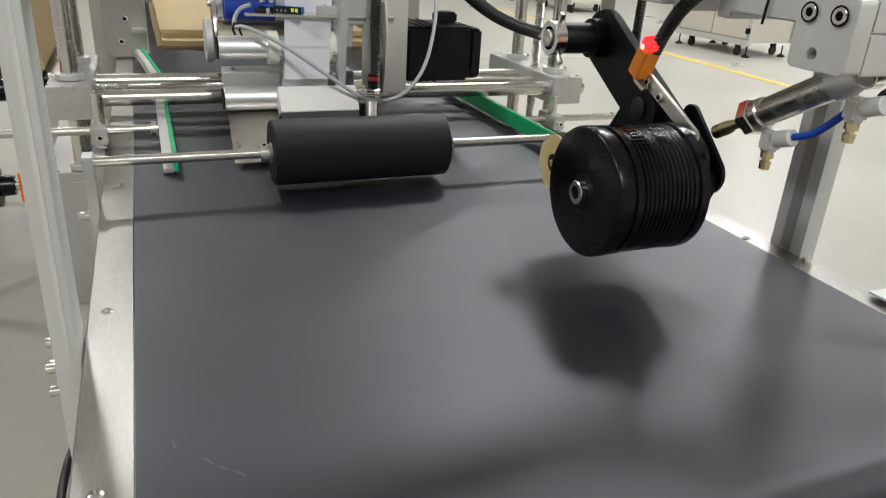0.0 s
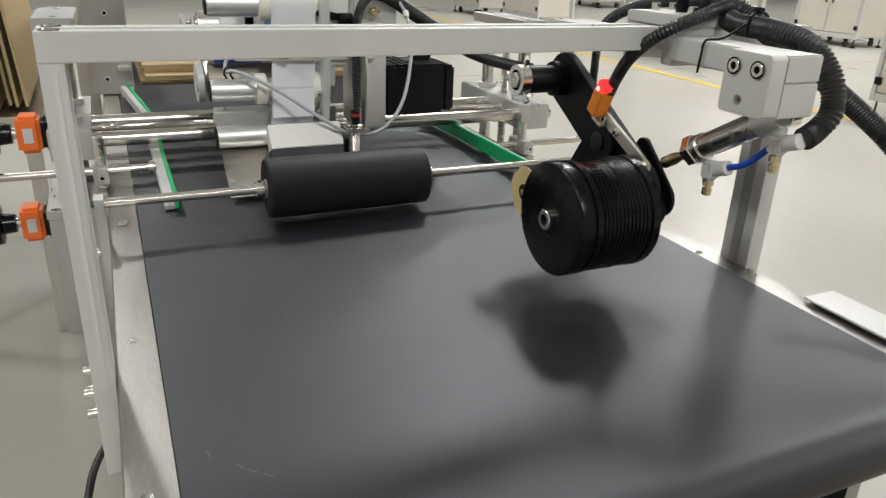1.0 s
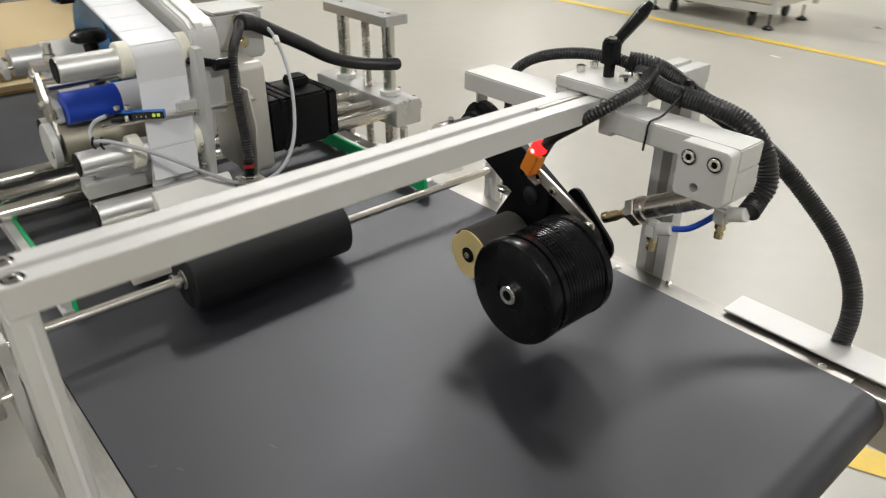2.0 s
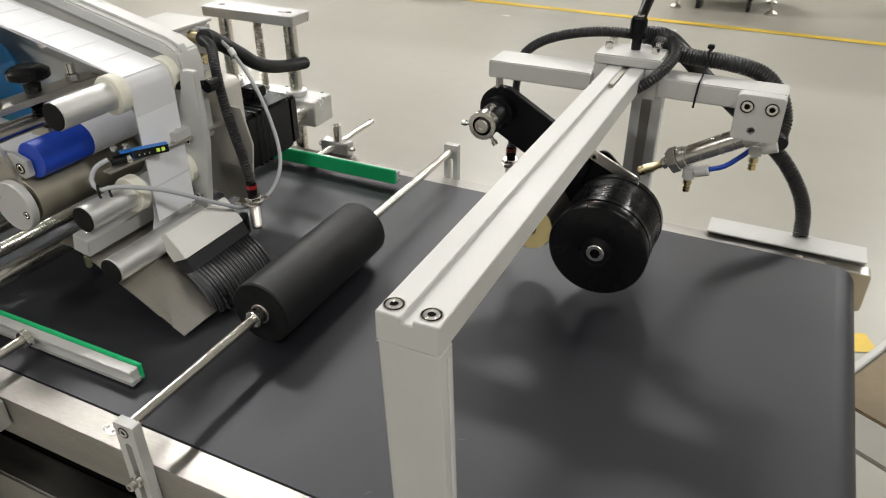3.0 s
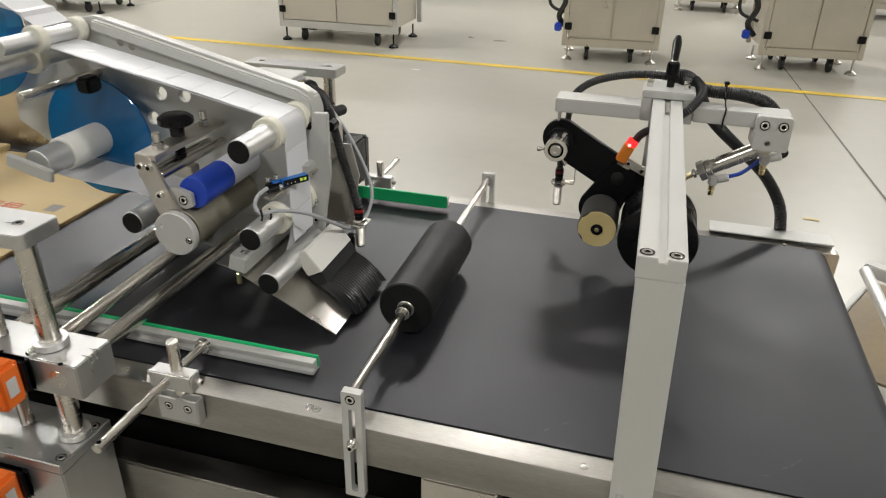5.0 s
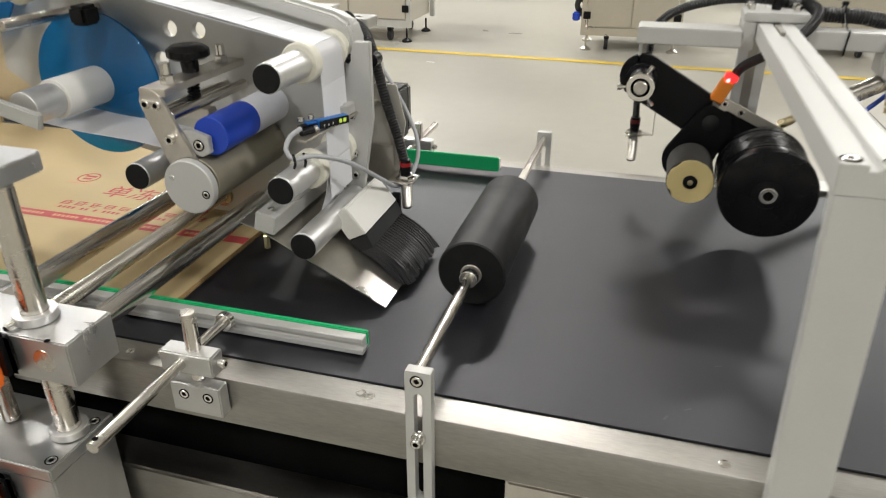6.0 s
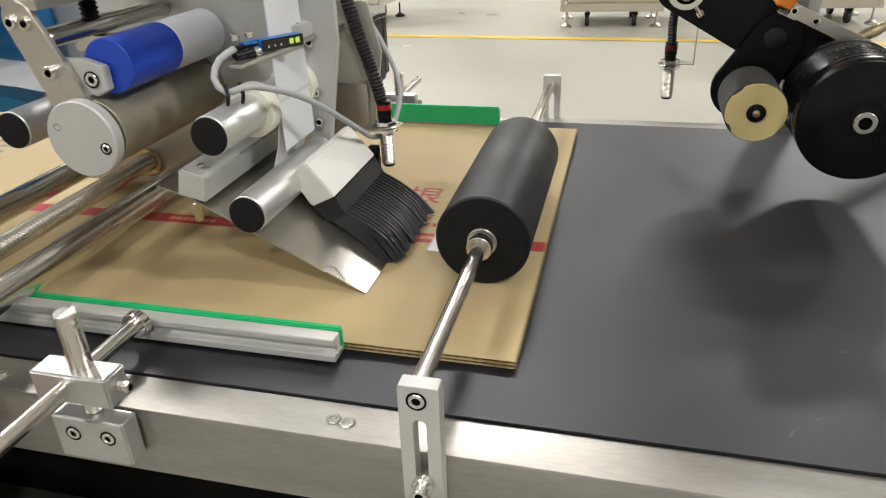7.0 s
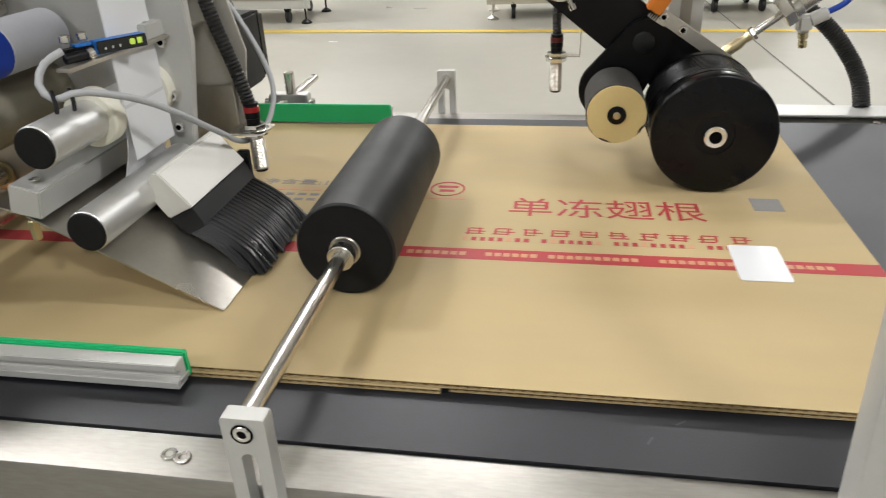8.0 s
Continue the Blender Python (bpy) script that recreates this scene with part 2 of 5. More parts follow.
def curve_points(pts, step):
    pts = [Vector(p) for p in pts]
    pts = [2 * pts[0] - pts[1]] + pts + [2 * pts[-1] - pts[-2]]
    out = []
    for i in range(1, len(pts) - 2):
        p0, p1, p2, p3 = pts[i - 1:i + 3]
        n = max(2, int((p2 - p1).length / step))
        for k in range(n):
            t = k / n
            out.append(0.5 * ((2 * p1) + (p2 - p0) * t + (2 * p0 - 5 * p1 + 4 * p2 - p3) * t * t + (3 * p1 - p0 - 3 * p2 + p3) * t ** 3))
    return out + [pts[-2]]


def sweep(pts, r, step=0.006, seg=14, ribs=0.0, bm=None):
    """A cable or hose along a smooth line; ribs: depth of its corrugation."""
    line = curve_points(pts, 0.0018 if ribs else step)
    b = bmesh.new()
    rings, up = [], Vector((0.31, 0.17, 0.93))
    for i, p in enumerate(line):
        d = (line[min(i + 1, len(line) - 1)] - line[max(i - 1, 0)]).normalized()
        side = d.cross(up)
        side = (side if side.length > 1e-4 else d.orthogonal()).normalized()
        up = side.cross(d).normalized()
        rr = r - (ribs if ribs and i % 2 else 0)
        rings.append([b.verts.new(p + rr * (math.cos(2 * math.pi * k / seg) * side + math.sin(2 * math.pi * k / seg) * up)) for k in range(seg)])
    for a, c in zip(rings, rings[1:]):
        for k in range(seg):
            b.faces.new((a[k], a[(k + 1) % seg], c[(k + 1) % seg], c[k]))
    b.faces.new(rings[0][::-1])
    b.faces.new(rings[-1])
    return merge(bm, b)


def cap_screw(name, at, way, r, parent, deep=0.006, material="chrome"):
    """A socket head screw with its hexagonal recess, the recess's shade coloured in black."""
    at, way = Vector(at), Vector(way).normalized()
    m, _ = axis_matrix(at, at + way)
    flush = deep <= 0.0025
    sink = 0.00035 if flush else r * 0.6
    b = bmesh.new()
    rings = []
    for s, q, seg in ((0, r, 18), (deep - 0.0006, r, 18), (deep, r - 0.0006, 18), (deep, r * 0.55, 18), (deep - sink, r * 0.5, 18)):
        rings.append([b.verts.new((q * math.cos(2 * math.pi * k / seg), q * math.sin(2 * math.pi * k / seg), s)) for k in range(seg)])
    for a, c in zip(rings, rings[1:]):
        for k in range(18):
            b.faces.new((a[k], a[(k + 1) % 18], c[(k + 1) % 18], c[k]))
    b.faces.new(rings[0][::-1])
    b.faces.new(rings[-1]).material_index = 1
    # black ring paints the shaded gap round a sunk head
    if flush:
        ring = tube((0, 0, deep - 0.001), (0, 0, deep - 0.0004), r + 0.0011, r + 0.0001, 18)
        for f in ring.faces:
            f.material_index = 1
        merge(b, ring)
    bmesh.ops.transform(b, matrix=m, verts=b.verts)
    return part(name, b, [material, "void"], parent)


def text_mesh(body, size, x0, x1, y, z, material, name, parent, height=None):
    """Flat lettering that reads along +x on a level face, fitted between x0 and x1."""
    cu = bpy.data.curves.new("lettering", "FONT")
    cu.body, cu.size, cu.extrude = body, size, 0.00008
    ob = bpy.data.objects.new("lettering", cu)
    scene.collection.objects.link(ob)
    me = bpy.data.meshes.new_from_object(ob.evaluated_get(bpy.context.evaluated_depsgraph_get()))
    bpy.data.objects.remove(ob)
    b = bmesh.new()
    b.from_mesh(me)
    bpy.data.meshes.remove(me)
    if not b.verts:
        return None
    xs, ys = [v.co.x for v in b.verts], [v.co.y for v in b.verts]
    sx = (x1 - x0) / (max(xs) - min(xs))
    sy = height / (max(ys) - min(ys)) if height else sx
    ax, ay = min(xs), min(ys)
    for v in b.verts:
        v.co = Vector((x0 + (v.co.x - ax) * sx, y + (v.co.y - ay) * sy, z + v.co.z))
    return part(name, b, material, parent)

# ---- the hall ----
b = bmesh.new()
bmesh.ops.create_grid(b, x_segments=1, y_segments=1, size=1)
bmesh.ops.transform(b, matrix=Matrix.Translation((-8, 9, 0)) @ Matrix.Diagonal((27, 24, 1, 1)), verts=b.verts)
solid("floor", b, "floor", "pale grey polished concrete factory floor", "floor", "structure")
solid("wall_north", box(-35, 19, 33, 33.2, 0, 9, 0), "wall", "plain pale grey hall wall", "wall", "structure")
solid("wall_south", box(-35, 19, -15.2, -15, 0, 9, 0), "wall", "plain pale grey hall wall", "wall", "structure")
solid("wall_west", box(-35.2, -35, -15, 33, 0, 9, 0), "wall", "plain pale grey hall wall", "wall", "structure")
solid("wall_east", box(19, 19.2, -15, 33, 0, 9, 0), "wall", "plain pale grey hall wall", "wall", "structure")
solid("ceiling", box(-35, 19, -15, 33, 8.6, 8.8, 0), "ceil", "pale sheet metal hall ceiling", "ceiling", "structure")


def floor_strip(name, x0, y0, x1, y1, w, z, material, label, category):
    d = Vector((x1 - x0, y1 - y0, 0)).normalized()
    s = Vector((-d.y, d.x, 0)) * w / 2
    b = bmesh.new()
    b.faces.new([b.verts.new(Vector((x, y, z)) + k * s) for x, y, k in ((x0, y0, -1), (x1, y1, -1), (x1, y1, 1), (x0, y0, 1))])
    return solid(name, b, material, label, category, "structure")


floor_strip("floor_line", -14, 5.65, 9, 5.25, 0.09, 0.003, "line", "yellow painted aisle line on the concrete", "floor line")
floor_strip("floor_line", -0.3, 1.25, 0.9, 1.75, 0.09, 0.003, "line", "yellow painted line beside the conveyor", "floor line")
floor_strip("floor_joint", 1.20, 12, 1.75, -3, 0.012, 0.002, "seam", "thin dark expansion joint in the concrete", "floor joint")
floor_strip("floor_joint", -5.6, 12, -5.7, -3, 0.012, 0.002, "seam", "thin dark expansion joint in the concrete", "floor joint")
for fx, fy in ((1.118, 2.832), (-1.55, 5.05), (0.3, 6.1)):
    floor_strip("floor_mark", fx - 0.035, fy, fx + 0.035, fy - 0.006, 0.022, 0.003, "label" if fy > 3 else "scrap", "small scrap of tape stuck on the floor", "tape scrap")

# ---- the conveyor ----
BX0, BX1 = -2.6, 0.612
prof = [(BX0, 0.8025), (BX1, 0.8025)] + [(BX1 + 0.031 * math.sin(radians(a)), 0.7715 + 0.031 * math.cos(radians(a))) for a in range(12, 181, 12)] + [(BX0, 0.7405)]

frame_ob = thing("conveyor", (-1, 0.37, 0), "stainless steel belt conveyor with a dark grey rubber belt", "conveyor")
part("belt", extrude(prof, "xz", 0.0405, 0.6900), "belt", frame_ob, "dark grey smooth rubber belt")
for sx, sy, a in ((0.491, 0.082, 30), (0.500, 0.090, 50), (0.508, 0.099, 40), (0.469, 0.063, 10), (0.274, 0.165, 20), (0.243, 0.084, 35), (0.223, 0.066, 60)):
    part("scuff", box(sx - 0.004, sx + 0.004, sy - 0.0007, sy + 0.0007, 0.8024, 0.80258, 0, turn=(0, 0, a)), "scuff", frame_ob, "faint pale scuff on the belt")
near_prof = [(0.004, 0.745), (0.004, 0.7985), (0.0055, 0.8005), (0.0393, 0.8005), (0.0393, 0.797), (0.008, 0.797), (0.008, 0.745)]
rail = part("side_rail", extrude(near_prof, "yz", -2.6, 0.60), "steel_x", frame_ob)
far_prof = [(0.7215, 0.745), (0.7215, 0.7985), (0.7200, 0.8005), (0.6912, 0.8005), (0.6912, 0.797), (0.7175, 0.797), (0.7175, 0.745)]
part("side_rail", extrude(far_prof, "yz", -2.6, 0.60), "steel_x", frame_ob)
part("end_bracket", extrude(rounded(0.585, 0.66, 0.735, 0.797, 0.006), "xz", 0.6935, 0.7170, 0.001), "steel", frame_ob)
part("end_bracket", extrude(rounded(0.585, 0.66, 0.735, 0.797, 0.006), "xz", 0.0085, 0.038, 0.001), "steel", frame_ob)
part("end_roller", cyl((0.612, 0.0385, 0.7715), (0.612, 0.693, 0.7715), 0.0295), "rod", frame_ob)
# black block puts the deep shade under the belt into a solid
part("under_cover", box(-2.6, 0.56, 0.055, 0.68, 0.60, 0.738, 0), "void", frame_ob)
part("lower_beam", box(-0.60, 0.085, 0.004, 0.05, 0.57, 0.648, 0.003), "steel_x", frame_ob)
part("lower_beam", box(-2.6, 0.55, 0.68, 0.7215, 0.58, 0.66, 0.003), "steel_x", frame_ob)
part("lower_cover", box(-0.60, 0.42, 0.052, 0.69, 0.30, 0.598, 0.003), "cabsteel", frame_ob)
for lx in (0.085, -1.6):
    for ly in (0.004, 0.6715):
        leg = part("leg", box(lx, lx + 0.094, ly, ly + 0.05, 0.05, 0.744, 0.003), "steel", frame_ob)
        part("foot", turned((lx + 0.047, ly + 0.025, 0), (lx + 0.047, ly + 0.025, 0.055), [(0, 0.035), (0.2, 0.035), (0.45, 0.012), (1, 0.012)]), "black", leg)
for sx, sy in ((0.273, 0.019), (-0.33, 0.02), (-0.62, 0.02), (0.566, 0.7), (0.50, 0.019), (0.281, 0.699), (-0.35, 0.7)):
    part("rail_screw", turned((sx, sy, 0.8005), (sx, sy, 0.8028), [(0, 0.005), (0.5, 0.0048), (1, 0.003)], 16), "chrome", frame_ob)
for sx in (-0.11, -0.10, -0.13):
    part("rail_screw", turned((sx, 0.015, 0.745), (sx, 0.015, 0.739), [(0, 0.005), (0.8, 0.005), (1, 0.004)], 12), "chrome", frame_ob)

guard = thing("side_guard", (0.54, 0.735, 0.74), "bent stainless steel guard plate beside the belt end", "guard plate")
part("plate", box(0.435, 0.652, 0.709, 0.757, 0.805, 0.8075, 0.0008), "alu", guard)
part("skirt", box(0.435, 0.652, 0.7225, 0.7250, 0.742, 0.8046, 0.0005), "alu", guard)
for k, (sx, sy) in enumerate(((-0.0655, 0.0225), (-0.0555, 0.0205))):
    solid("washer", tube((sx, sy, 0.8007), (sx, sy, 0.8017), 0.0052, 0.0029 - 0.0004 * k, 22), "chrome", "small loose steel washer lying on the rail", "washer", group="loose washers")

# ---- side guides ----


def guide_rail(sign, y, x_end, x0, z0, label, flare):
    g = thing("guide_rail", (x0, y, z0), label, "guide rail", "side guides")
    o = sign

    def sect(yy):
        return [(yy, z0), (yy, z0 + 0.006), (yy + o * 0.005, z0 + 0.007), (yy + o * 0.005, z0 + 0.013), (yy, z0 + 0.014), (yy, z0 + 0.0195), (yy + o * 0.0125, z0 + 0.0195), (yy + o * 0.0125, z0)]
    part("profile", extrude(sect(y), "yz", x0, x_end, 0.0006), "alu", g)
    part("green_strip", box(x0, x_end + 0.0005, y + o * 0.0128, y + o * 0.0185, z0 + 0.0005, z0 + (0.0215 if o > 0 else 0.0255), 0.0012), "green", g, "bright green plastic wear strip")
    part("end_plate", box(x_end, x_end + 0.0012, min(y + o * 0.002, y + o * 0.014), max(y + o * 0.002, y + o * 0.014), z0 + 0.003, z0 + 0.007, 0.0004), "alu_bright", g)
    if flare:
        ang = 5.5 * o
        for nm, ma, ya, yb, h0, h1 in (("flared_profile", "alu", 0.0, 0.0125, 0, 0.0195), ("flared_strip", "green", 0.0128, 0.0185, 0.0005, 0.0215)):
            bb = box(x0 - 0.32, x0, o * ya, o * yb, z0 + h0, z0 + h1, 0.001)
            bmesh.ops.transform(bb, matrix=Matrix.Translation((x0, y, 0)) @ pose(0, 0, 0, 0, 0, ang) @ Matrix.Translation((-x0, 0, 0)), verts=bb.verts)
            part(nm, bb, ma, g)
    return g


guide_rail(1, 0.0765, -0.085, -0.66, 0.8050, "aluminium guide rail with a green strip along the carton's near edge", True)
guide_rail(-1, 0.652, -0.062, -0.75, 0.8120, "aluminium guide rail with a green strip along the carton's far edge", False)


def guide_holder(o, y, label, dz=0.0, top=0.879):
    """o: +1 on the near side, -1 on the far side; y is the frame's outer face."""
    h = thing("guide_holder", (-0.235, y, 0.77), label, "clamp", "guide holders")
    part("lower_block", box(-0.260, -0.203, min(y - o * 0.0165, y - o * 0.0005), max(y - o * 0.0165, y - o * 0.0005), 0.764, 0.8005, 0.0015), "alu_block", h)
    part("upper_block", box(-0.266, -0.207, min(y - o * 0.016, y + o * 0.005), max(y - o * 0.016, y + o * 0.005), 0.812 + dz, 0.836 + dz, 0.0015), "alu_block", h)
    part("post", cyl((-0.2330, y - o * 0.004, 0.8008), (-0.2330, y - o * 0.004, top), 0.0075), "rod", h)
    rod = part("rod", cyl((-0.2425, y - o * 0.142, 0.824 + dz), (-0.2425, y + o * 0.0725, 0.824 + dz), 0.006), "rod", h)
    part("collar", cyl((-0.2425, y + o * 0.062, 0.824 + dz), (-0.2425, y + o * 0.0705, 0.824 + dz), 0.0105), "chrome", rod)
    # black disc painted as the shaded inside of a hole
    part("pin_hole", cyl((-0.2425, y - o * 0.136, 0.8292 + dz), (-0.2425, y - o * 0.136, 0.8304 + dz), 0.0028, 14), "void", rod)
    for cx in (-0.2445, -0.217):
        cap_screw("screw", (cx, y - o * 0.0152, 0.787), (0, -o, 0), 0.0048, h, 0.0022)
    for cx, d in ((-0.2665, -1), (-0.2065, 1)):
        cap_screw("clamp_screw", (cx, y - o * 0.004, 0.824 + dz), (d, 0, 0), 0.0045, h, 0.008)
    return h


guide_holder(1, 0.004, "aluminium clamp blocks holding the guide rod on the rail")
guide_holder(-1, 0.7215, "aluminium clamp blocks holding the far guide rod on the rail", -0.0095, 0.858)

# ---- pressing roller ----
AX = 0.8502
roller = thing("pressure_roller", (0, 0.31, AX), "black rubber roller on a steel rod across the belt", "roller")
rod = part("rod", cyl((0, -0.005, AX), (0, 0.732, AX), 0.006), "rod", roller)
roll = part("rubber_roll", turned((0, 0.202, AX), (0, 0.424, AX), [(0, 0.0125), (0, 0.0385), (0.006, 0.040), (0.994, 0.040), (1, 0.0385), (1, 0.0125)], 56), ["rubber"], roller, "black rubber sleeve", at=(0, 0.31, AX))
part("end_face", tube((0, 0.2012, AX), (0, 0.2019, AX), 0.0383, 0.0125, 48), "rubber_cut", roll, "matt cut rubber face")
part("bearing", tube((0, 0.1995, AX), (0, 0.206, AX), 0.0125, 0.0061, 28), "steel", roll)
for c0, c1 in ((0.187, 0.198), (0.428, 0.438)):
    col = part("collar", tube((0, c0, AX), (0, c1, AX), 0.0105, 0.0062), "chrome", roller)
    part("set_screw", cyl((0, (c0 + c1) / 2, AX + 0.0095), (0, (c0 + c1) / 2, AX + 0.0118), 0.0024, 12), "black", col)


def slotted_bar(y0, y1, z0, z1, o, cx=0.0):
    """An upright flat bar with a long slot, clamped to the rail."""
    r = 0.0042
    slot = [(cx + r * math.cos(radians(a)), 0.832 + r * math.sin(radians(a))) for a in range(0, 181, 22)] + [(cx + r * math.cos(radians(a)), 0.712 + r * math.sin(radians(a))) for a in range(180, 361, 22)]
    b = bmesh.new()
    outer = rounded(cx - 0.0125, cx + 0.0125, z0, z1, 0.002, 2)
    edges = []
    for loop in (outer, slot):
        vs = [b.verts.new((u, y0, v)) for u, v in loop]
        edges += [b.edges.new((vs[i], vs[(i + 1) % len(vs)])) for i in range(len(vs))]
    bmesh.ops.triangle_fill(b, edges=edges, use_beauty=True)
    got = bmesh.ops.extrude_face_region(b, geom=b.faces[:])
    bmesh.ops.translate(b, verts=[g for g in got["geom"] if isinstance(g, bmesh.types.BMVert)], vec=(0, y1 - y0, 0))
    bar = part("slotted_bar", b, "alu", roller, "anodised slotted aluminium bar")
    cap_screw("top_screw", (cx - 0.001, y0 if o > 0 else y1, AX), (0, -o, 0), 0.0052, bar, 0.0012)
    lock = part("lock_screw", cyl((cx + 0.001, (y0 if o > 0 else y1), 0.788), (cx + 0.001, (y0 if o > 0 else y1) - o * 0.006, 0.788), 0.0068, 20), "chrome", bar)
    cap_screw("screw_head", (cx + 0.001, (y0 if o > 0 else y1) - o * 0.006, 0.788), (0, -o, 0), 0.0048, lock, 0.007)


slotted_bar(-0.0070, 0.0036, 0.70, 0.8602, 1, 0.0035)
slotted_bar(0.7222, 0.7342, 0.70, 0.861, -1)

# ---- gantry over the belt ----
gantry = thing("gantry_frame", (0.315, 0.36, 0.72), "silver anodised aluminium gantry bridging the conveyor belt", "gantry")
GX0, GX1, GZ = 0.2935, 0.3375, 1.0885
beam_prof = [(GX0, 1.0665), (GX0, GZ), (0.3115, GZ), (0.3115, GZ - 0.004), (0.3195, GZ - 0.004), (0.3195, GZ), (GX1, GZ), (GX1, 1.0665)]
bm_beam = extrude(beam_prof, "xz", -0.0145, 0.747, 0.0007)
beam = part("cross_beam", bm_beam, "alu", gantry)
part("slot_insert", box(0.3125, 0.3185, 0.47, 0.53, GZ - 0.0038, GZ + 0.0006, 0.0004), "alu_dark", beam)
for bx in (0.3015, 0.3275):
    cap_screw("screw", (bx, -0.004, GZ), (0, 0, 1), 0.0056, beam, 0.0012)
    part("washer_ring", tube((bx, -0.004, GZ), (bx, -0.004, GZ + 0.0004), 0.0074, 0.0058, 20), "alu_dark", beam)


def leaned(bm):
    """The near post stands a little out of plumb."""
    for v in bm.verts:
        v.co.x += 0.001 + 0.034 * (1.066 - v.co.z)
    return bm


post_n = part("post", leaned(extrude(rounded(GX0, GX1, -0.0145, 0.0030, 0.0015, 2), "xy", 0.715, 1.06645)), "alu", gantry)
part("joint_line", box(GX0 + 0.0006, GX1 + 0.0014, -0.0148, -0.0140, 1.0652, 1.0660, 0), "silver_mark", post_n)
part("groove_strip", leaned(box(GX1 + 0.0001, GX1 + 0.0006, -0.0062, -0.0030, 0.80, 1.06, 0)), "silver_mark", post_n)
for bx, bz in ((0.314, 0.801), (0.336, 0.791), (0.314, 0.781), (0.336, 0.771)):
    cap_screw("bolt", (bx, -0.0145, bz), (0, -1, 0), 0.0042, post_n, 0.0085)
post_f = part("post", extrude(rounded(GX0, GX1, 0.7225, 0.7445, 0.0015, 2), "xy", 0.72, 1.0662), "alu", gantry)
# uncut face: a darker strip carries the slot's shade
part("slot", box(0.3085, 0.3225, 0.7217, 0.7224, 0.802, 1.064, 0), "alu_dark", post_f)
part("foot_bolt", cyl((0.352, 0.716, 0.8005), (0.352, 0.716, 0.806), 0.0045, 6), "chrome", post_f)

holder = thing("coder_bracket", (0.32, 0.56, 1.06), "aluminium clamp block and cross arm carrying the date coder", "bracket")
part("clamp_block", box(0.276, 0.356, 0.540, 0.600, 1.0892, 1.1010, 0.0015), "alu", holder)
for x0, x1 in ((0.2765, 0.2927), (0.3383, 0.3555)):
    part("side_cheek", box(x0, x1, 0.5402, 0.5998, 1.0530, 1.0888, 0.0012), "alu", holder)
arm_bar = part("cross_arm", box(0.144, 0.2763, 0.528, 0.578, 1.0570, 1.0790, 0.0015), "alu", holder)
part("cross_arm", box(0.3557, 0.497, 0.536, 0.577, 1.0590, 1.0820, 0.0015), "alu", holder)
for bx in (0.286, 0.3425):
    for by in (0.569, 0.592):
        cap_screw("screw", (bx, by, 1.101), (0, 0, 1), 0.0047, holder, 0.0075)
part("end_block", extrude(rounded(0.4465, 0.4975, 1.030, 1.0825, 0.005, 3), "xz", 0.5185, 0.5355, 0.001, holes=((0.4675, 1.0415, 0.0042),)), "alu", holder)
part("end_block_back", box(0.4467, 0.4973, 0.5357, 0.577, 1.030, 1.0587, 0.0012), "alu", holder)
for bx in (0.4585, 0.4845):
    cap_screw("screw", (bx, 0.5178, 1.0695), (0, -1, 0), 0.0062, holder, 0.0016)
lever = part("clamp_lever", turned((0.317, 0.577, 1.1011), (0.317, 0.577, 1.140), [(0, 0.006), (0.35, 0.006), (0.38, 0.0105), (0.9, 0.010), (1, 0.008)], 20), "black_gloss", holder, "black adjustable clamping lever")
part("lever_grip", turned((0.317, 0.579, 1.133), (0.319, 0.632, 1.168), [(0, 0.0075), (0.2, 0.006), (0.8, 0.0075), (1, 0.005)], 16), "black_gloss", lever)
part("lever_screw", cyl((0.317, 0.577, 1.140), (0.317, 0.577, 1.1425), 0.005, 14), "chrome", lever)
hang = part("hanger_plate", box(0.1475, 0.152, 0.545, 0.562, 1.022, 1.0568, 0.001), "alu", holder)

# hoses on the bracket
for nm, lab, pts, r, ribs in (
    ("corrugated_hose", "black corrugated hose running down to the guard plate", [(0.318, 0.607, 1.112), (0.345, 0.625, 1.106), (0.368, 0.672, 1.072), (0.388, 0.735, 1.030), (0.425, 0.790, 0.980), (0.478, 0.799, 0.934), (0.518, 0.792, 0.901), (0.546, 0.781, 0.866), (0.559, 0.766, 0.838), (0.563, 0.750, 0.8080)], 0.0115, 0.0013),
    ("corrugated_hose", "short black corrugated hose looping over the end block", [(0.335, 0.606, 1.104), (0.375, 0.597, 1.095), (0.425, 0.594, 1.0935), (0.464, 0.598, 1.084), (0.488, 0.602, 1.060), (0.499, 0.598, 1.034), (0.4985, 0.585, 1.018), (0.5000, 0.571, 1.012)], 0.0105, 0.0013),
    ("corrugated_hose", "black hose arching over the gantry beam", [(0.335, 0.612, 1.104), (0.30, 0.615, 1.109), (0.25, 0.610, 1.107), (0.20, 0.602, 1.095), (0.172, 0.592, 1.077), (0.164, 0.588, 1.055)], 0.0068, 0.0009),
    ("corrugated_hose", "thin black hose leading to the orange sensor", [(0.272, 0.533, 1.013), (0.285, 0.532, 1.034), (0.318, 0.520, 1.058), (0.350, 0.525, 1.083), (0.366, 0.56, 1.102), (0.356, 0.60, 1.110)], 0.0068, 0.0009),
):
    solid(nm, sweep(pts, r, ribs=ribs, seg=14), "hose", lab, "hose", group="black hoses")
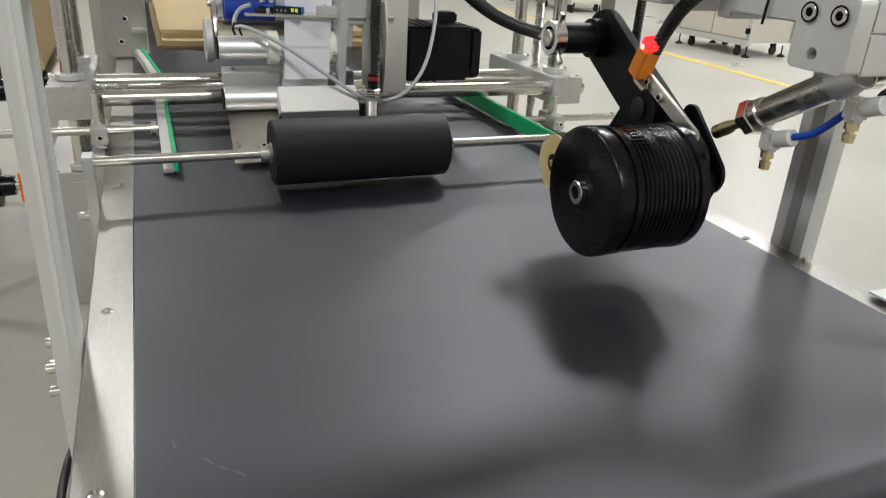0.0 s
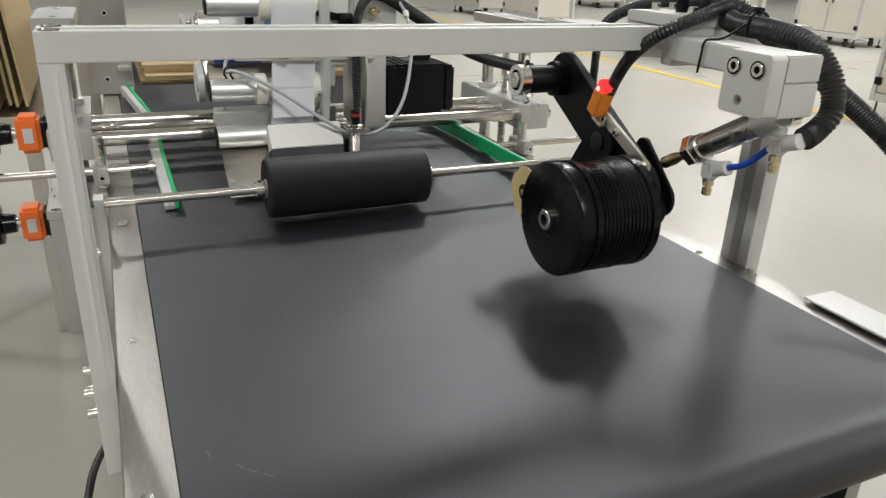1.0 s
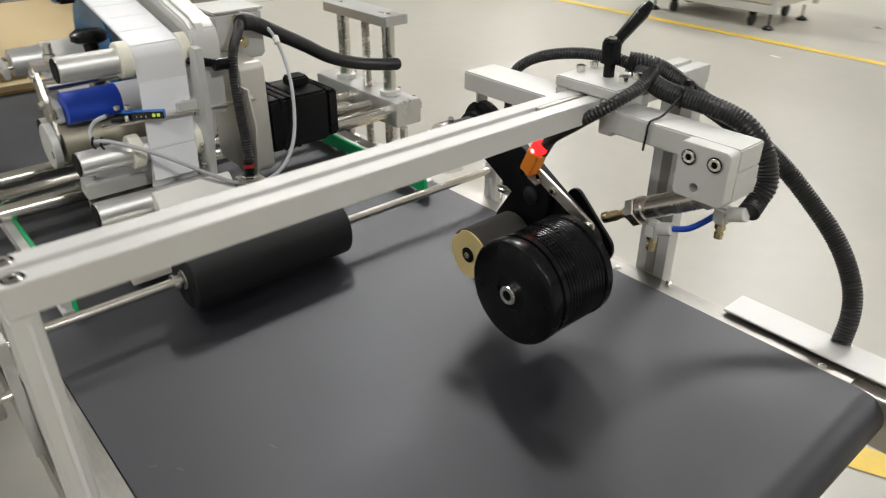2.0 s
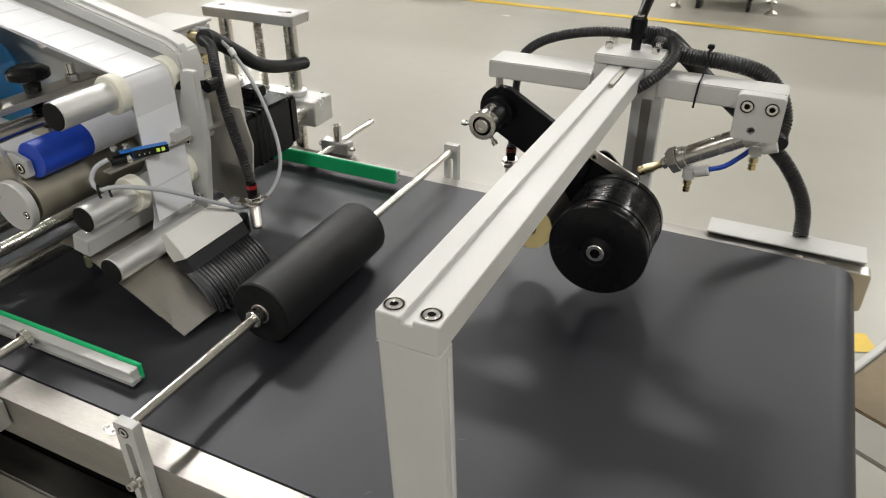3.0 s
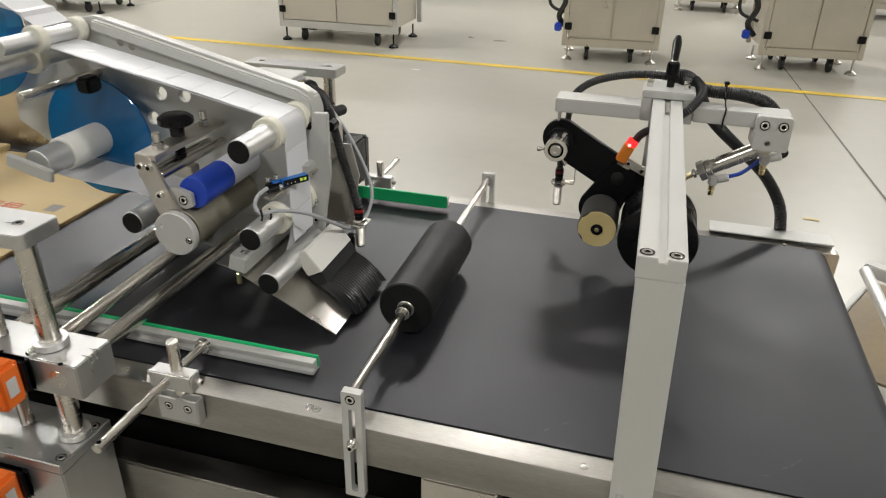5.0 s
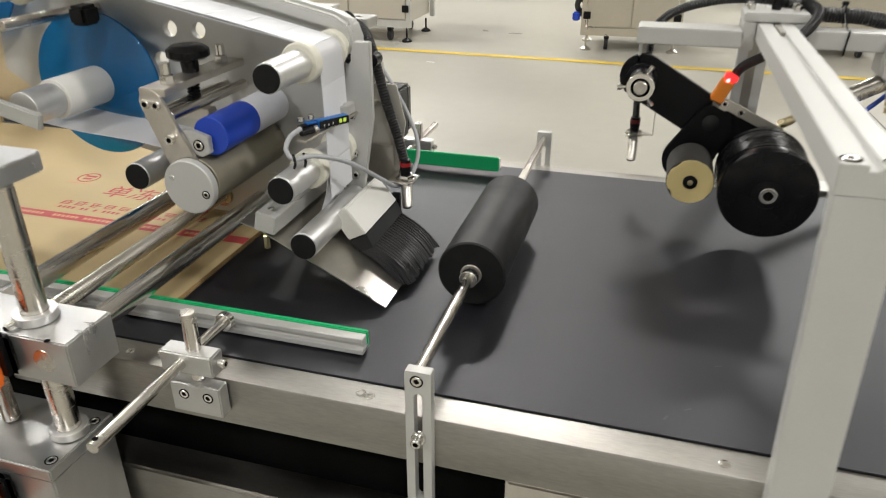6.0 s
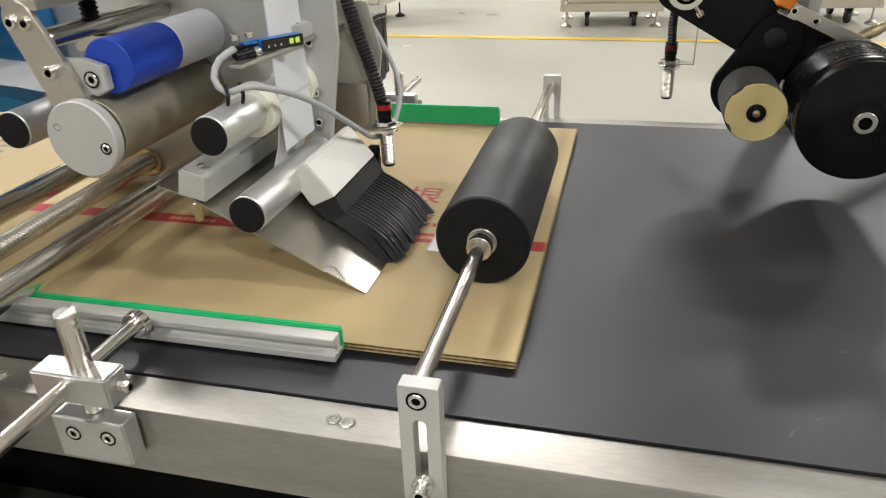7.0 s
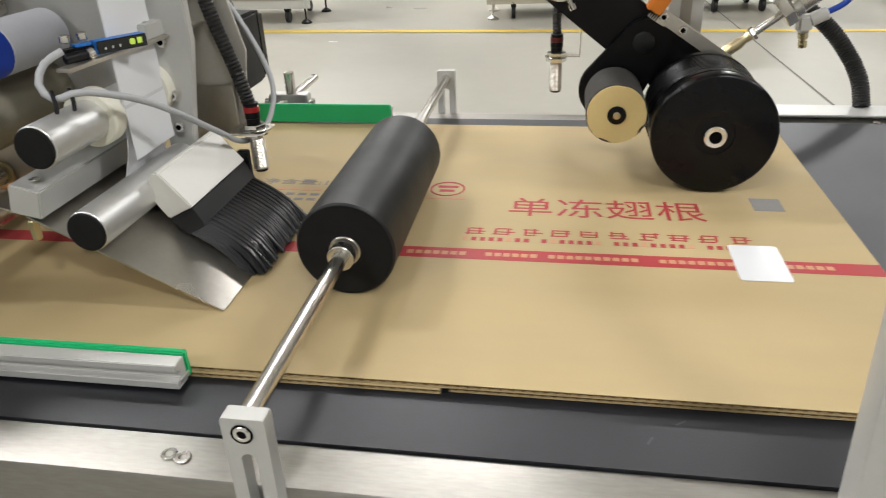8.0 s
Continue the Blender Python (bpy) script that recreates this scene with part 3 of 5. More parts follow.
solid("cable_tie", sweep([(0.402, 0.584, 1.086), (0.402, 0.585, 1.104), (0.402, 0.596, 1.108), (0.402, 0.607, 1.104), (0.402, 0.608, 1.090)], 0.0014, seg=8, bm=sweep([(0.402, 0.586, 1.100), (0.402, 0.556, 1.085), (0.402, 0.535, 1.0835), (0.401, 0.5335, 1.072), (0.400, 0.533, 1.054)], 0.0012, seg=8, bm=box(0.398, 0.406, 0.590, 0.598, 1.1075, 1.1125, 0.001))), "black", "black cable tie round the hoses", "cable tie")

# ---- swinging coder arm ----
PV = (0.157, 0.52, 1.009)
arm = thing("date_coder", PV, "black swinging coder arm with print wheel and ink roll", "coding machine")
YP = 0.545
plate = part("arm_plate", extrude(capsule(PV[0], PV[2], 0.322, 0.914, 0.031, 0.030), "xz", YP, YP + 0.012, 0.001), "black", arm, "black anodised arm plate")
part("pivot_barrel", turned((PV[0], 0.494, PV[2]), (PV[0], YP - 0.0005, PV[2]), [(0, 0.0155), (0.05, 0.0165), (0.7, 0.0165), (0.72, 0.021), (1, 0.021)], 32), "black", arm)
knob = part("pivot_ring", tube((PV[0], 0.479, PV[2]), (PV[0], 0.4925, PV[2]), 0.0185, 0.0125, 36), "chrome", arm, "nickel clamping ring with thumb screws")
part("ring_core", turned((PV[0], 0.4765, PV[2]), (PV[0], 0.491, PV[2]), [(0.10, 0.003), (0.0, 0.0034), (0.0, 0.0082), (0.06, 0.0090), (1, 0.0090)], 28), "steel", knob)
# gap and core hole get their shade from black fillings
part("ring_gap", tube((PV[0], 0.486, PV[2]), (PV[0], 0.487, PV[2]), 0.0124, 0.0091, 32), "void", knob)
part("core_hole", cyl((PV[0], 0.4782, PV[2]), (PV[0], 0.4790, PV[2]), 0.0033, 14), "void", knob)
for a in (65, 185, 305):
    c, s = math.cos(radians(a)), math.sin(radians(a))
    part("thumb_screw", turned((PV[0] + 0.018 * c, 0.486, PV[2] + 0.018 * s), (PV[0] + 0.030 * c, 0.486, PV[2] + 0.030 * s), [(0, 0.0022), (0.5, 0.0022), (0.52, 0.0038), (1, 0.0036)], 14), "chrome", knob)
ink_plate = part("ink_plate", extrude(capsule(0.2585, 0.9525, 0.232, 0.897, 0.026, 0.034), "xz", YP - 0.009, YP - 0.0008, 0.001), "black", arm, "rounded black plate behind the ink roll")
part("plate_disc", cyl((0.2565, YP - 0.0112, 0.9530), (0.2565, YP - 0.0092, 0.9530), 0.0115, 28), "rubber", arm)
part("rear_plate", extrude(capsule(0.296, 0.953, 0.336, 0.906, 0.012, 0.020), "xz", 0.5685, 0.5745, 0.001), "black", arm)
link = part("link_bar", extrude(capsule(0.268, 0.9835, 0.345, 0.9475, 0.0068, 0.0068), "xz", 0.5330, 0.5372, 0.0006), "steel", arm, "bright steel link bar")
for lx, lz in ((0.270, 0.9825), (0.2925, 0.972), (0.3435, 0.948)):
    cap_screw("screw", (lx, 0.533, lz), (0, -1, 0), 0.0046, link, 0.0035)
sens = part("orange_sensor", box(0.2545, 0.2715, 0.520, 0.538, 0.9855, 1.0165, 0.0015, turn=(0, 24, 0)), "orange_s", arm, "orange inductive sensor")
part("lit_cap", box(0.2635, 0.2805, 0.5205, 0.5375, 1.0145, 1.0245, 0.002, turn=(0, 24, 0)), "red_lit", sens, "translucent cap glowing red")
part("led", cyl((0.268, 0.5195, 1.0165), (0.268, 0.5205, 1.0165), 0.0028, 12), "red_led", sens)
for k in range(5):
    part("marking", box(0.2520 + 0.0023 * k, 0.2532 + 0.0023 * k, 0.5191, 0.5199, 0.9835 - 0.001 * k, 0.9895 - 0.001 * k, 0, turn=(0, 24, 0)), "black", sens)
part("sensor_foot", box(0.2525, 0.2735, 0.5245, 0.5325, 0.9775, 0.9815, 0.0008, turn=(0, 24, 0)), "steel", arm)

WX, WY, WZ, WR = 0.3305, 0.431, 0.8955, 0.0605
prof_w = [(0, 0.020), (0, WR - 0.0035), (0.012, WR - 0.001), (0.03, WR), (0.14, WR), (0.145, WR - 0.0025), (0.19, WR - 0.0025), (0.195, WR - 0.0005), (0.26, WR - 0.0005), (0.27, WR - 0.003)]
n = 12
for k in range(n):
    s = 0.28 + 0.56 * k / n
    prof_w += [(s, WR - 0.003), (s + 0.012, WR - 0.0012), (s + 0.030, WR - 0.0012), (s + 0.042, WR - 0.003)]
prof_w += [(0.86, WR - 0.003), (0.87, WR - 0.0005), (0.955, WR - 0.0005), (0.96, WR - 0.004), (1, WR - 0.006), (1, 0.02)]
wheel = part("print_wheel", turned((WX, WY, WZ), (WX, 0.5325, WZ), prof_w, 72, caps=False), "black_gloss", arm, "black rubber print wheel with raised type", at=(WX, WY, WZ))
part("wheel_face", turned((WX, WY + 0.0012, WZ), (WX, WY + 0.004, WZ), [(0, 0.0), (0, 0.0195), (0.4, 0.0205), (1, 0.0205)], 40), "black", wheel)
hub = part("hub_nut", turned((WX, WY - 0.0065, WZ), (WX, WY + 0.0012, WZ), [(0.35, 0.0058), (0.0, 0.0062), (0.0, 0.0100), (0.12, 0.0110), (1, 0.0108)], 32), "chrome", wheel, "bright steel hub ring")
# black disc gives the shallow bore its depth of shade
part("hub_bore", cyl((WX, WY - 0.0048, WZ), (WX, WY - 0.0036, WZ), 0.0060, 20), "void", hub)
part("arc_slot", tube((WX, WY + 0.0003, WZ), (WX, WY + 0.0011, WZ), 0.0205, 0.0192, 40), "black_gloss", wheel)
rng = random.Random(7)
for row in range(2):
    for k in range(7):
        a0 = 58 + 9.5 * k
        y0 = WY + 0.036 + 0.024 * row
        for j in range(3):
            a = radians(a0 + rng.uniform(-2, 2) + 2.4 * j)
            bt = box(-0.0011, 0.0011, -0.0075, 0.0075, 0, 0.0022, 0.0003, turn=None)
            bmesh.ops.transform(bt, matrix=Matrix.Translation((WX, y0 + rng.uniform(-0.001, 0.001), WZ)) @ pose(0, 0, 0, 0, -math.degrees(a) + 90, 0) @ Matrix.Translation((0, 0, WR - 0.0030)) @ pose(0, 0, 0, 0, 0, rng.choice((0, 90, 25, -25))) @ Matrix.Diagonal((1, rng.uniform(0.45, 1), 1, 1)), verts=bt.verts)
            part("type_block", bt, "black_gloss", wheel)
part("wheel_shaft", cyl((WX, 0.5327, WZ), (WX, 0.5445, WZ), 0.012), "steel", arm)
part("back_flange", turned((WX, 0.5575, WZ), (WX, 0.568, WZ), [(0, 0.020), (0.1, 0.022), (0.9, 0.022), (1, 0.020)], 40), "black", arm)

IX, IZ = 0.2365, 0.8935
ink = part("ink_roll", turned((IX, 0.4575, IZ), (IX, 0.531, IZ), [(0, 0.0), (0, 0.0302), (0.01, 0.031), (0.99, 0.031), (1, 0.030), (1, 0.0)], 48, caps=False), "ink_foam", arm, "dark inked felt roll", at=(IX, 0.4575, IZ))
ring = []
for k in range(64):
    a = 2 * math.pi * k / 64
    r = 0.0300 - 0.0012 * max(0, noise.noise((3 * math.cos(a), 3 * math.sin(a), 2.0))) - (0.0018 if 2.1 < a < 2.5 or 3.6 < a < 3.9 else 0)
    ring.append((IX + r * math.cos(a), IZ + r * math.sin(a)))
part("cream_face", extrude(ring, "xz", 0.4553, 0.4574), "yellow_roll", ink, "cream-coloured worn face of the ink roll")
part("ink_hub", cyl((IX, 0.4535, IZ), (IX, 0.4552, IZ), 0.0095, 26), "black", ink)
part("ink_screw", cyl((IX, 0.4515, IZ), (IX, 0.4534, IZ), 0.0038, 14), "brass", ink)

# ---- proximity sensor beside the arm ----


def prox_sensor(x, y, z, label, window="red_dark", shows="small dark red indicator window"):
    p = thing("proximity_sensor", (x, y, z), label, "sensor", "proximity sensors")
    body = part("barrel", turned((x, y, z), (x, y, z + 0.034), [(0, 0.0066), (0.03, 0.0075)] + [(0.05 + 0.9 * k / 40, 0.0075 - (0.0005 if k % 2 else 0)) for k in range(41)] + [(1, 0.0073)], 24), "steel", p, "threaded nickel barrel")
    part("tip", cyl((x, y, z - 0.0022), (x, y, z - 0.0002), 0.0062, 20), "black", body)
    part("nut", cyl((x, y, z + 0.0345), (x, y, z + 0.0395), 0.0125, 6), "chrome", p)
    part("washer", cyl((x, y, z + 0.0400), (x, y, z + 0.0412), 0.014, 24), "chrome", p)
    part("nut", cyl((x, y, z + 0.0415), (x, y, z + 0.0460), 0.0115, 6), "chrome", p)
    part("connector", turned((x, y, z + 0.0465), (x, y, z + 0.0665), [(0, 0.0068), (0.25, 0.0068), (0.27, 0.0075), (1, 0.0072)], 22), "black", p)
    part("window", tube((x, y, z + 0.0575), (x, y, z + 0.0635), 0.0078, 0.0072, 22), window, p, shows)
    return p


prox = prox_sensor(0.154, 0.602, 0.8685, "nickel proximity sensor hanging on a bent wire bracket")
part("bracket", box(0.146, 0.182, 0.593, 0.611, 0.9099, 0.9111, 0.0004), "steel", prox)
part("bracket_riser", box(0.1808, 0.182, 0.597, 0.607, 0.9113, 0.9700, 0.0004), "steel", prox)
part("cable", sweep([(0.154, 0.602, 0.934), (0.153, 0.602, 0.960), (0.156, 0.594, 0.992), (0.160, 0.590, 1.020), (0.164, 0.588, 1.062)], 0.0055, ribs=0.0008, seg=12), "hose", prox)

# ---- pneumatic cylinder ----
C0, C1 = Vector((0.3835, 0.5600, 0.9725)), Vector((0.4635, 0.5600, 1.0200))
cyl_way = (C1 - C0).normalized()
cylinder = thing("pneumatic_cylinder", tuple(C1), "small stainless pneumatic cylinder between arm and bracket", "pneumatic cylinder")
part("barrel", cyl(C0 + cyl_way * 0.010, C1 - cyl_way * 0.004, 0.0120, 32), "rod", cylinder)
part("front_nut", cyl(C0 - cyl_way * 0.002, C0 + cyl_way * 0.0095, 0.0165, 6), "chrome", cylinder)
part("front_ring", cyl(C0 + cyl_way * 0.0100, C0 + cyl_way * 0.0185, 0.0138, 32), "chrome", cylinder)
part("end_cap", turned(C1 - cyl_way * 0.0038, C1 + cyl_way * 0.019, [(0, 0.0138), (0.6, 0.0138), (1, 0.0115)], 32), "alu_bright", cylinder)
part("pivot_pin", cyl((0.472, 0.5755, 1.0245), (0.472, 0.588, 1.0245), 0.009, 20), "chrome", cylinder)
piston = part("piston_rod", cyl(C0 - cyl_way * 0.034, C0 + cyl_way * 0.03, 0.0042, 18), "rod", cylinder, at=tuple(C0))
part("rod_nut", cyl(C0 - cyl_way * 0.0115, C0 - cyl_way * 0.0065, 0.0075, 6), "chrome", piston)
part("clevis", turned(C0 - cyl_way * 0.043, C0 - cyl_way * 0.0125, [(0, 0.0065), (0.55, 0.0065), (0.8, 0.0045), (1, 0.0055)], 16), "brass", piston, "brass-coloured rod end")


def air_fitting(x, y, z, d):
    part("fitting_body", box(x - 0.0075, x + 0.0075, y - 0.0075, y + 0.0075, z - 0.011, z + 0.008, 0.003), "air_white", cylinder, "white push-in air fitting")
    part("fitting_port", cyl((x + d * 0.006, y, z + 0.001), (x + d * 0.023, y, z + 0.007), 0.0072, 20), "air_white", cylinder)
    part("flow_screw", turned((x, y, z - 0.0115), (x, y, z - 0.027), [(0, 0.0055), (0.35, 0.0055), (0.37, 0.0032), (0.5, 0.0032), (0.52, 0.0048), (1, 0.0045)], 8), "brass", cylinder)


air_fitting(0.4065, 0.5650, 0.9600, 1)
air_fitting(0.4770, 0.5680, 1.0030, 1)
part("air_tube", sweep([(0.4265, 0.565, 0.9665), (0.446, 0.566, 0.9745), (0.463, 0.568, 0.9905), (0.471, 0.568, 1.0000)], 0.0032, seg=12), "blue_tube", cylinder, "bright blue air tube")

# ---- labelling head ----
PX = 0.335


def settle(p):
    """The head sits a little lower towards its unwinding end."""
    x, z = p.x, p.z
    return Vector((-0.035 * (z - 0.86), 0.045 * (z - 0.85) if z > 0.85 else 0, 0.04 * x + 0.03 * min(0, x + 0.3)))


plain_part = part
LONG = ("liner", "blank_label", "top_rim", "back_plate")


def part(name, bm, material, parent, label="", at=None):
    if name in LONG:
        for q in bm.verts:
            q.co += settle(q.co) - (Vector((0, 0, 0.005)) if name == "top_rim" else Vector())
        return plain_part(name, bm, material, parent, label, at)
    v = [q.co for q in bm.verts]
    mid = (Vector(map(min, *v)) + Vector(map(max, *v))) / 2
    bmesh.ops.translate(bm, verts=bm.verts, vec=settle(mid))
    return plain_part(name, bm, material, parent, label, at)


head = thing("labelling_head", (-0.35, PX, 0.90), "aluminium label applicator head with rollers on a vertical plate", "label applicator")
outline = [(-0.185, 0.955), (-0.183, 1.092), (-0.190, 1.110), (-0.206, 1.118), (-0.545, 1.218), (-0.60, 1.214), (-0.72, 1.20), (-0.74, 1.05), (-0.60, 0.955), (-0.42, 0.905), (-0.24, 0.905)]
part("back_plate", extrude(outline, "xz", PX, PX + 0.012, 0.001, holes=((-0.447, 1.100, 0.0105), (-0.404, 1.097, 0.0105), (-0.468, 1.060, 0.0105))), "alu", head)
# thick rim along the top and front edge
rim = [(-0.545, 1.219), (-0.205, 1.119), (-0.187, 1.108), (-0.181, 1.090), (-0.181, 0.99)]
inner = [(-0.193, 0.99), (-0.193, 1.088), (-0.198, 1.098), (-0.209, 1.103), (-0.549, 1.203)]
part("top_rim", extrude(rim + inner, "xz", PX - 0.010, PX + 0.030, 0.0025), "alu", head, "thick pale rim of the plate")
for hx, hz in ((-0.505, 1.178), (-0.485, 1.172)):
    part("rim_screw", cyl((hx, PX - 0.0012, hz), (hx, PX - 0.0002, hz), 0.006, 18), "alu_dark", head)
part("front_bracket", extrude([(-0.181, 1.085), (-0.160, 1.085), (-0.160, 0.99), (-0.178, 0.885), (-0.200, 0.885), (-0.205, 0.99)], "xz", PX - 0.012, PX - 0.002, 0.001), "alu", head)
# slot shown as a strip with its shade in the colour
part("bracket_slot", box(-0.1755, -0.1690, PX - 0.0128, PX - 0.0119, 1.028, 1.072, 0.0006), "alu_dark", head)
part("side_plate", extrude([(-0.205, 1.02), (-0.150, 1.02), (-0.138, 0.97), (-0.150, 0.895), (-0.205, 0.875)], "xz", 0.385, 0.388, 0.0005), "steel_satin", head)
for bz in (0.992, 0.944, 0.915):
    cap_screw("screw", (-0.186, PX - 0.012, bz), (0, -1, 0), 0.0048, head, 0.005)


def guide_roller(name, x, z, y0, y1, r, flanges=(), cap=True, material="alu_bright"):
    ro = part(name, cyl((x, y0, z), (x, y1, z), r, 36), material, head)
    if cap:
        part("end_cap", cyl((x, y0 - 0.0022, z), (x, y0 - 0.0001, z), r - 0.0008, 32), "rubber_cut", ro, "black end cap")
    for f in flanges:
        part("flange", turned((x, f - 0.008, z), (x, f + 0.008, z), [(0, r + 0.0055), (0.1, r + 0.007), (0.9, r + 0.007), (1, r + 0.0055)], 36), "ivory", ro, "ivory nylon flange")
    return ro


guide_roller("guide_roller", -0.208, 1.0755, 0.158, PX - 0.011, 0.0165, (0.240, 0.322))
guide_roller("guide_roller", -0.208, 0.9515, 0.160, PX - 0.011, 0.0165, (0.235, 0.322))
guide_roller("guide_roller", -0.190, 0.8835, 0.165, PX - 0.013, 0.0165)
guide_roller("guide_roller", -0.400, 0.957, 0.165, PX - 0.001, 0.0165)
guide_roller("guide_roller", -0.572, 1.2, 0.17, PX - 0.001, 0.0125, (0.240, 0.322), False)
guide_roller("guide_roller", -0.607, 1.168, 0.17, PX - 0.001, 0.0155, (0.262,))
guide_roller("thin_pin", -0.556, 1.132, 0.172, PX - 0.001, 0.007, (), False, "rod")
part("sensor_lump", box(-0.53, -0.505, 0.25, 0.28, 1.118, 1.142, 0.004), "black", head)

drive = part("drive_roller", cyl((-0.3215, 0.169, 0.951), (-0.3215, PX - 0.001, 0.951), 0.0295, 44), "knurl", head, "worn knurled drive roller")
part("end_disc", cyl((-0.3215, 0.1515, 0.951), (-0.3215, 0.1625, 0.951), 0.0325, 44, 0.0012), "alu", head, "round aluminium bearing cover")
for a in (150, -20):
    cap_screw("screw", (-0.3215 + 0.023 * math.cos(radians(a)), 0.1515, 0.951 + 0.023 * math.sin(radians(a))), (0, -1, 0), 0.004, head, 0.0006)
blue = part("pinch_roller", cyl((-0.300, 0.178, 1.0035), (-0.300, 0.252, 1.0035), 0.0225, 44), "blue", head, "bright blue rubber pinch roller")
part("grey_sleeve", cyl((-0.300, 0.2522, 1.0035), (-0.300, 0.327, 1.0035), 0.0225, 44), "greyroll", blue)
part("arm_plate", extrude(capsule(-0.362, 1.045, -0.326, 0.962, 0.015, 0.019), "xz", 0.1632, 0.1688, 0.0008), "steel", head, "stainless tension arm plate")
for sx, sz in ((-0.3655, 1.0450), (-0.352, 1.0435), (-0.3415, 1.0045)):
    cap_screw("screw", (sx, 0.163, sz), (0, -1, 0), 0.0055, head, 0.006)
part("pinch_bracket", extrude([(-0.352, 1.012), (-0.318, 1.013), (-0.298, 1.007), (-0.298, 0.988), (-0.31, 0.982), (-0.35, 0.997)], "xz", 0.1695, 0.1772, 0.001), "alu", head)
cap_screw("screw", (-0.3115, 0.169, 0.9955), (0, -1, 0), 0.0058, head, 0.0012)
part("frame_bar", box(-0.374, -0.340, 0.162, PX - 0.001, 1.053, 1.0615, 0.001), "steel", head)
for sy in (0.186, 0.300):
    st = part("stud", cyl((-0.352, sy, 1.0617), (-0.352, sy, 1.0715), 0.0085, 6), "chrome", head)
    part("stud_head", cyl((-0.352, sy, 1.0717), (-0.352, sy, 1.0855), 0.0058, 18), "chrome", st)
kn = part("star_knob", turned((-0.362, 0.247, 1.062), (-0.362, 0.247, 1.094), [(0, 0.010), (0.45, 0.011), (0.5, 0.0205), (0.6, 0.0255), (0.85, 0.0255), (1, 0.019)], 40), "black_gloss", head, "black star-grip knob")
for kx in (-0.372, -0.345):
    part("tie_rod", cyl((kx, 0.17, 1.028), (kx, PX - 0.001, 1.028), 0.0065), "rod", head)
part("spring_stud", turned((-0.362, 0.247, 1.02), (-0.362, 0.247, 1.0525), [(k / 16, 0.0065 + (0.002 if k % 2 else 0)) for k in range(17)], 16), "black", head)
part("spring_foot", box(-0.378, -0.340, 0.238, 0.257, 1.006, 1.0195, 0.001), "steel", head)

# label web
web = thing("label_web", (-0.3, 0.28, 1.1), "white label web with labels running over the rollers", "label web")
w0, w1 = 0.249, 0.316


def web_strip(name, pts, ya=w0, yb=w1, thick=0.0006):
    bb = bmesh.new()
    rows = []
    for i, (x, z) in enumerate(pts):
        a, c = pts[max(i - 1, 0)], pts[min(i + 1, len(pts) - 1)]
        nx, nz = -(c[1] - a[1]), c[0] - a[0]
        ln = math.hypot(nx, nz) or 1
        nx, nz = nx / ln * thick, nz / ln * thick
        rows.append([bb.verts.new(p) for p in ((x, ya, z), (x, yb, z), (x + nx, yb, z + nz), (x + nx, ya, z + nz))])
    for a, c in zip(rows, rows[1:]):
        for k in range(4):
            bb.faces.new((a[k], a[(k + 1) % 4], c[(k + 1) % 4], c[k]))
    bb.faces.new(rows[0])
    bb.faces.new(rows[-1][::-1])
    return part(name, bb, "liner", web)


arc = lambda cx, cz, r, a0, a1, n=8: [(cx + r * math.cos(radians(a0 + (a1 - a0) * k / n)), cz + r * math.sin(radians(a0 + (a1 - a0) * k / n))) for k in range(n + 1)]
main = [(-0.566, 1.187)] + arc(-0.208, 1.0755, 0.0172, 73, 0) + [(-0.1908, 0.9515), (-0.197, 0.915), (-0.2068, 0.888)]
web_strip("liner", main)
web_strip("liner", [(-0.74, 1.27), (-0.60, 1.235), (-0.584, 1.2045)] , w0, w1)
web_strip("liner", [(-0.84, 1.40), (-0.66, 1.27), (-0.574, 1.2135)], w0, w1)
web_strip("return_liner", [(-0.345, 0.972), (-0.44, 0.985), (-0.52, 0.99), (-0.60, 1.0)], 0.22, 0.30)
d = Vector((-0.203 + 0.566, 0, 1.0919 - 1.187)).normalized()
nrm = Vector((-d.z, 0, d.x))
for k in range(8):
    p = Vector((-0.556, 0, 1.187 - 0.0026)) + d * (0.046 * k)
    q = p + d * 0.0452
    lift = nrm * 0.0009
    bb = bmesh.new()
    vs = [bb.verts.new(v) for v in ((p + lift) + Vector((0, w0 + 0.001, 0)), (q + lift) + Vector((0, w0 + 0.001, 0)), (q + lift) + Vector((0, w1 - 0.001, 0)), (p + lift) + Vector((0, w1 - 0.001, 0)))]
    f = bb.faces.new(vs)
    got = bmesh.ops.extrude_face_region(bb, geom=[f])
    bmesh.ops.translate(bb, verts=[g for g in got["geom"] if isinstance(g, bmesh.types.BMVert)], vec=nrm * 0.0003)
    part("blank_label", bb, "label", web)
for zz in (1.045, 0.998, 0.952):
    part("blank_label", box(-0.1906, -0.1898, w0 + 0.001, w1 - 0.001, zz - 0.043, zz, 0.0002), "label", web)

# spools


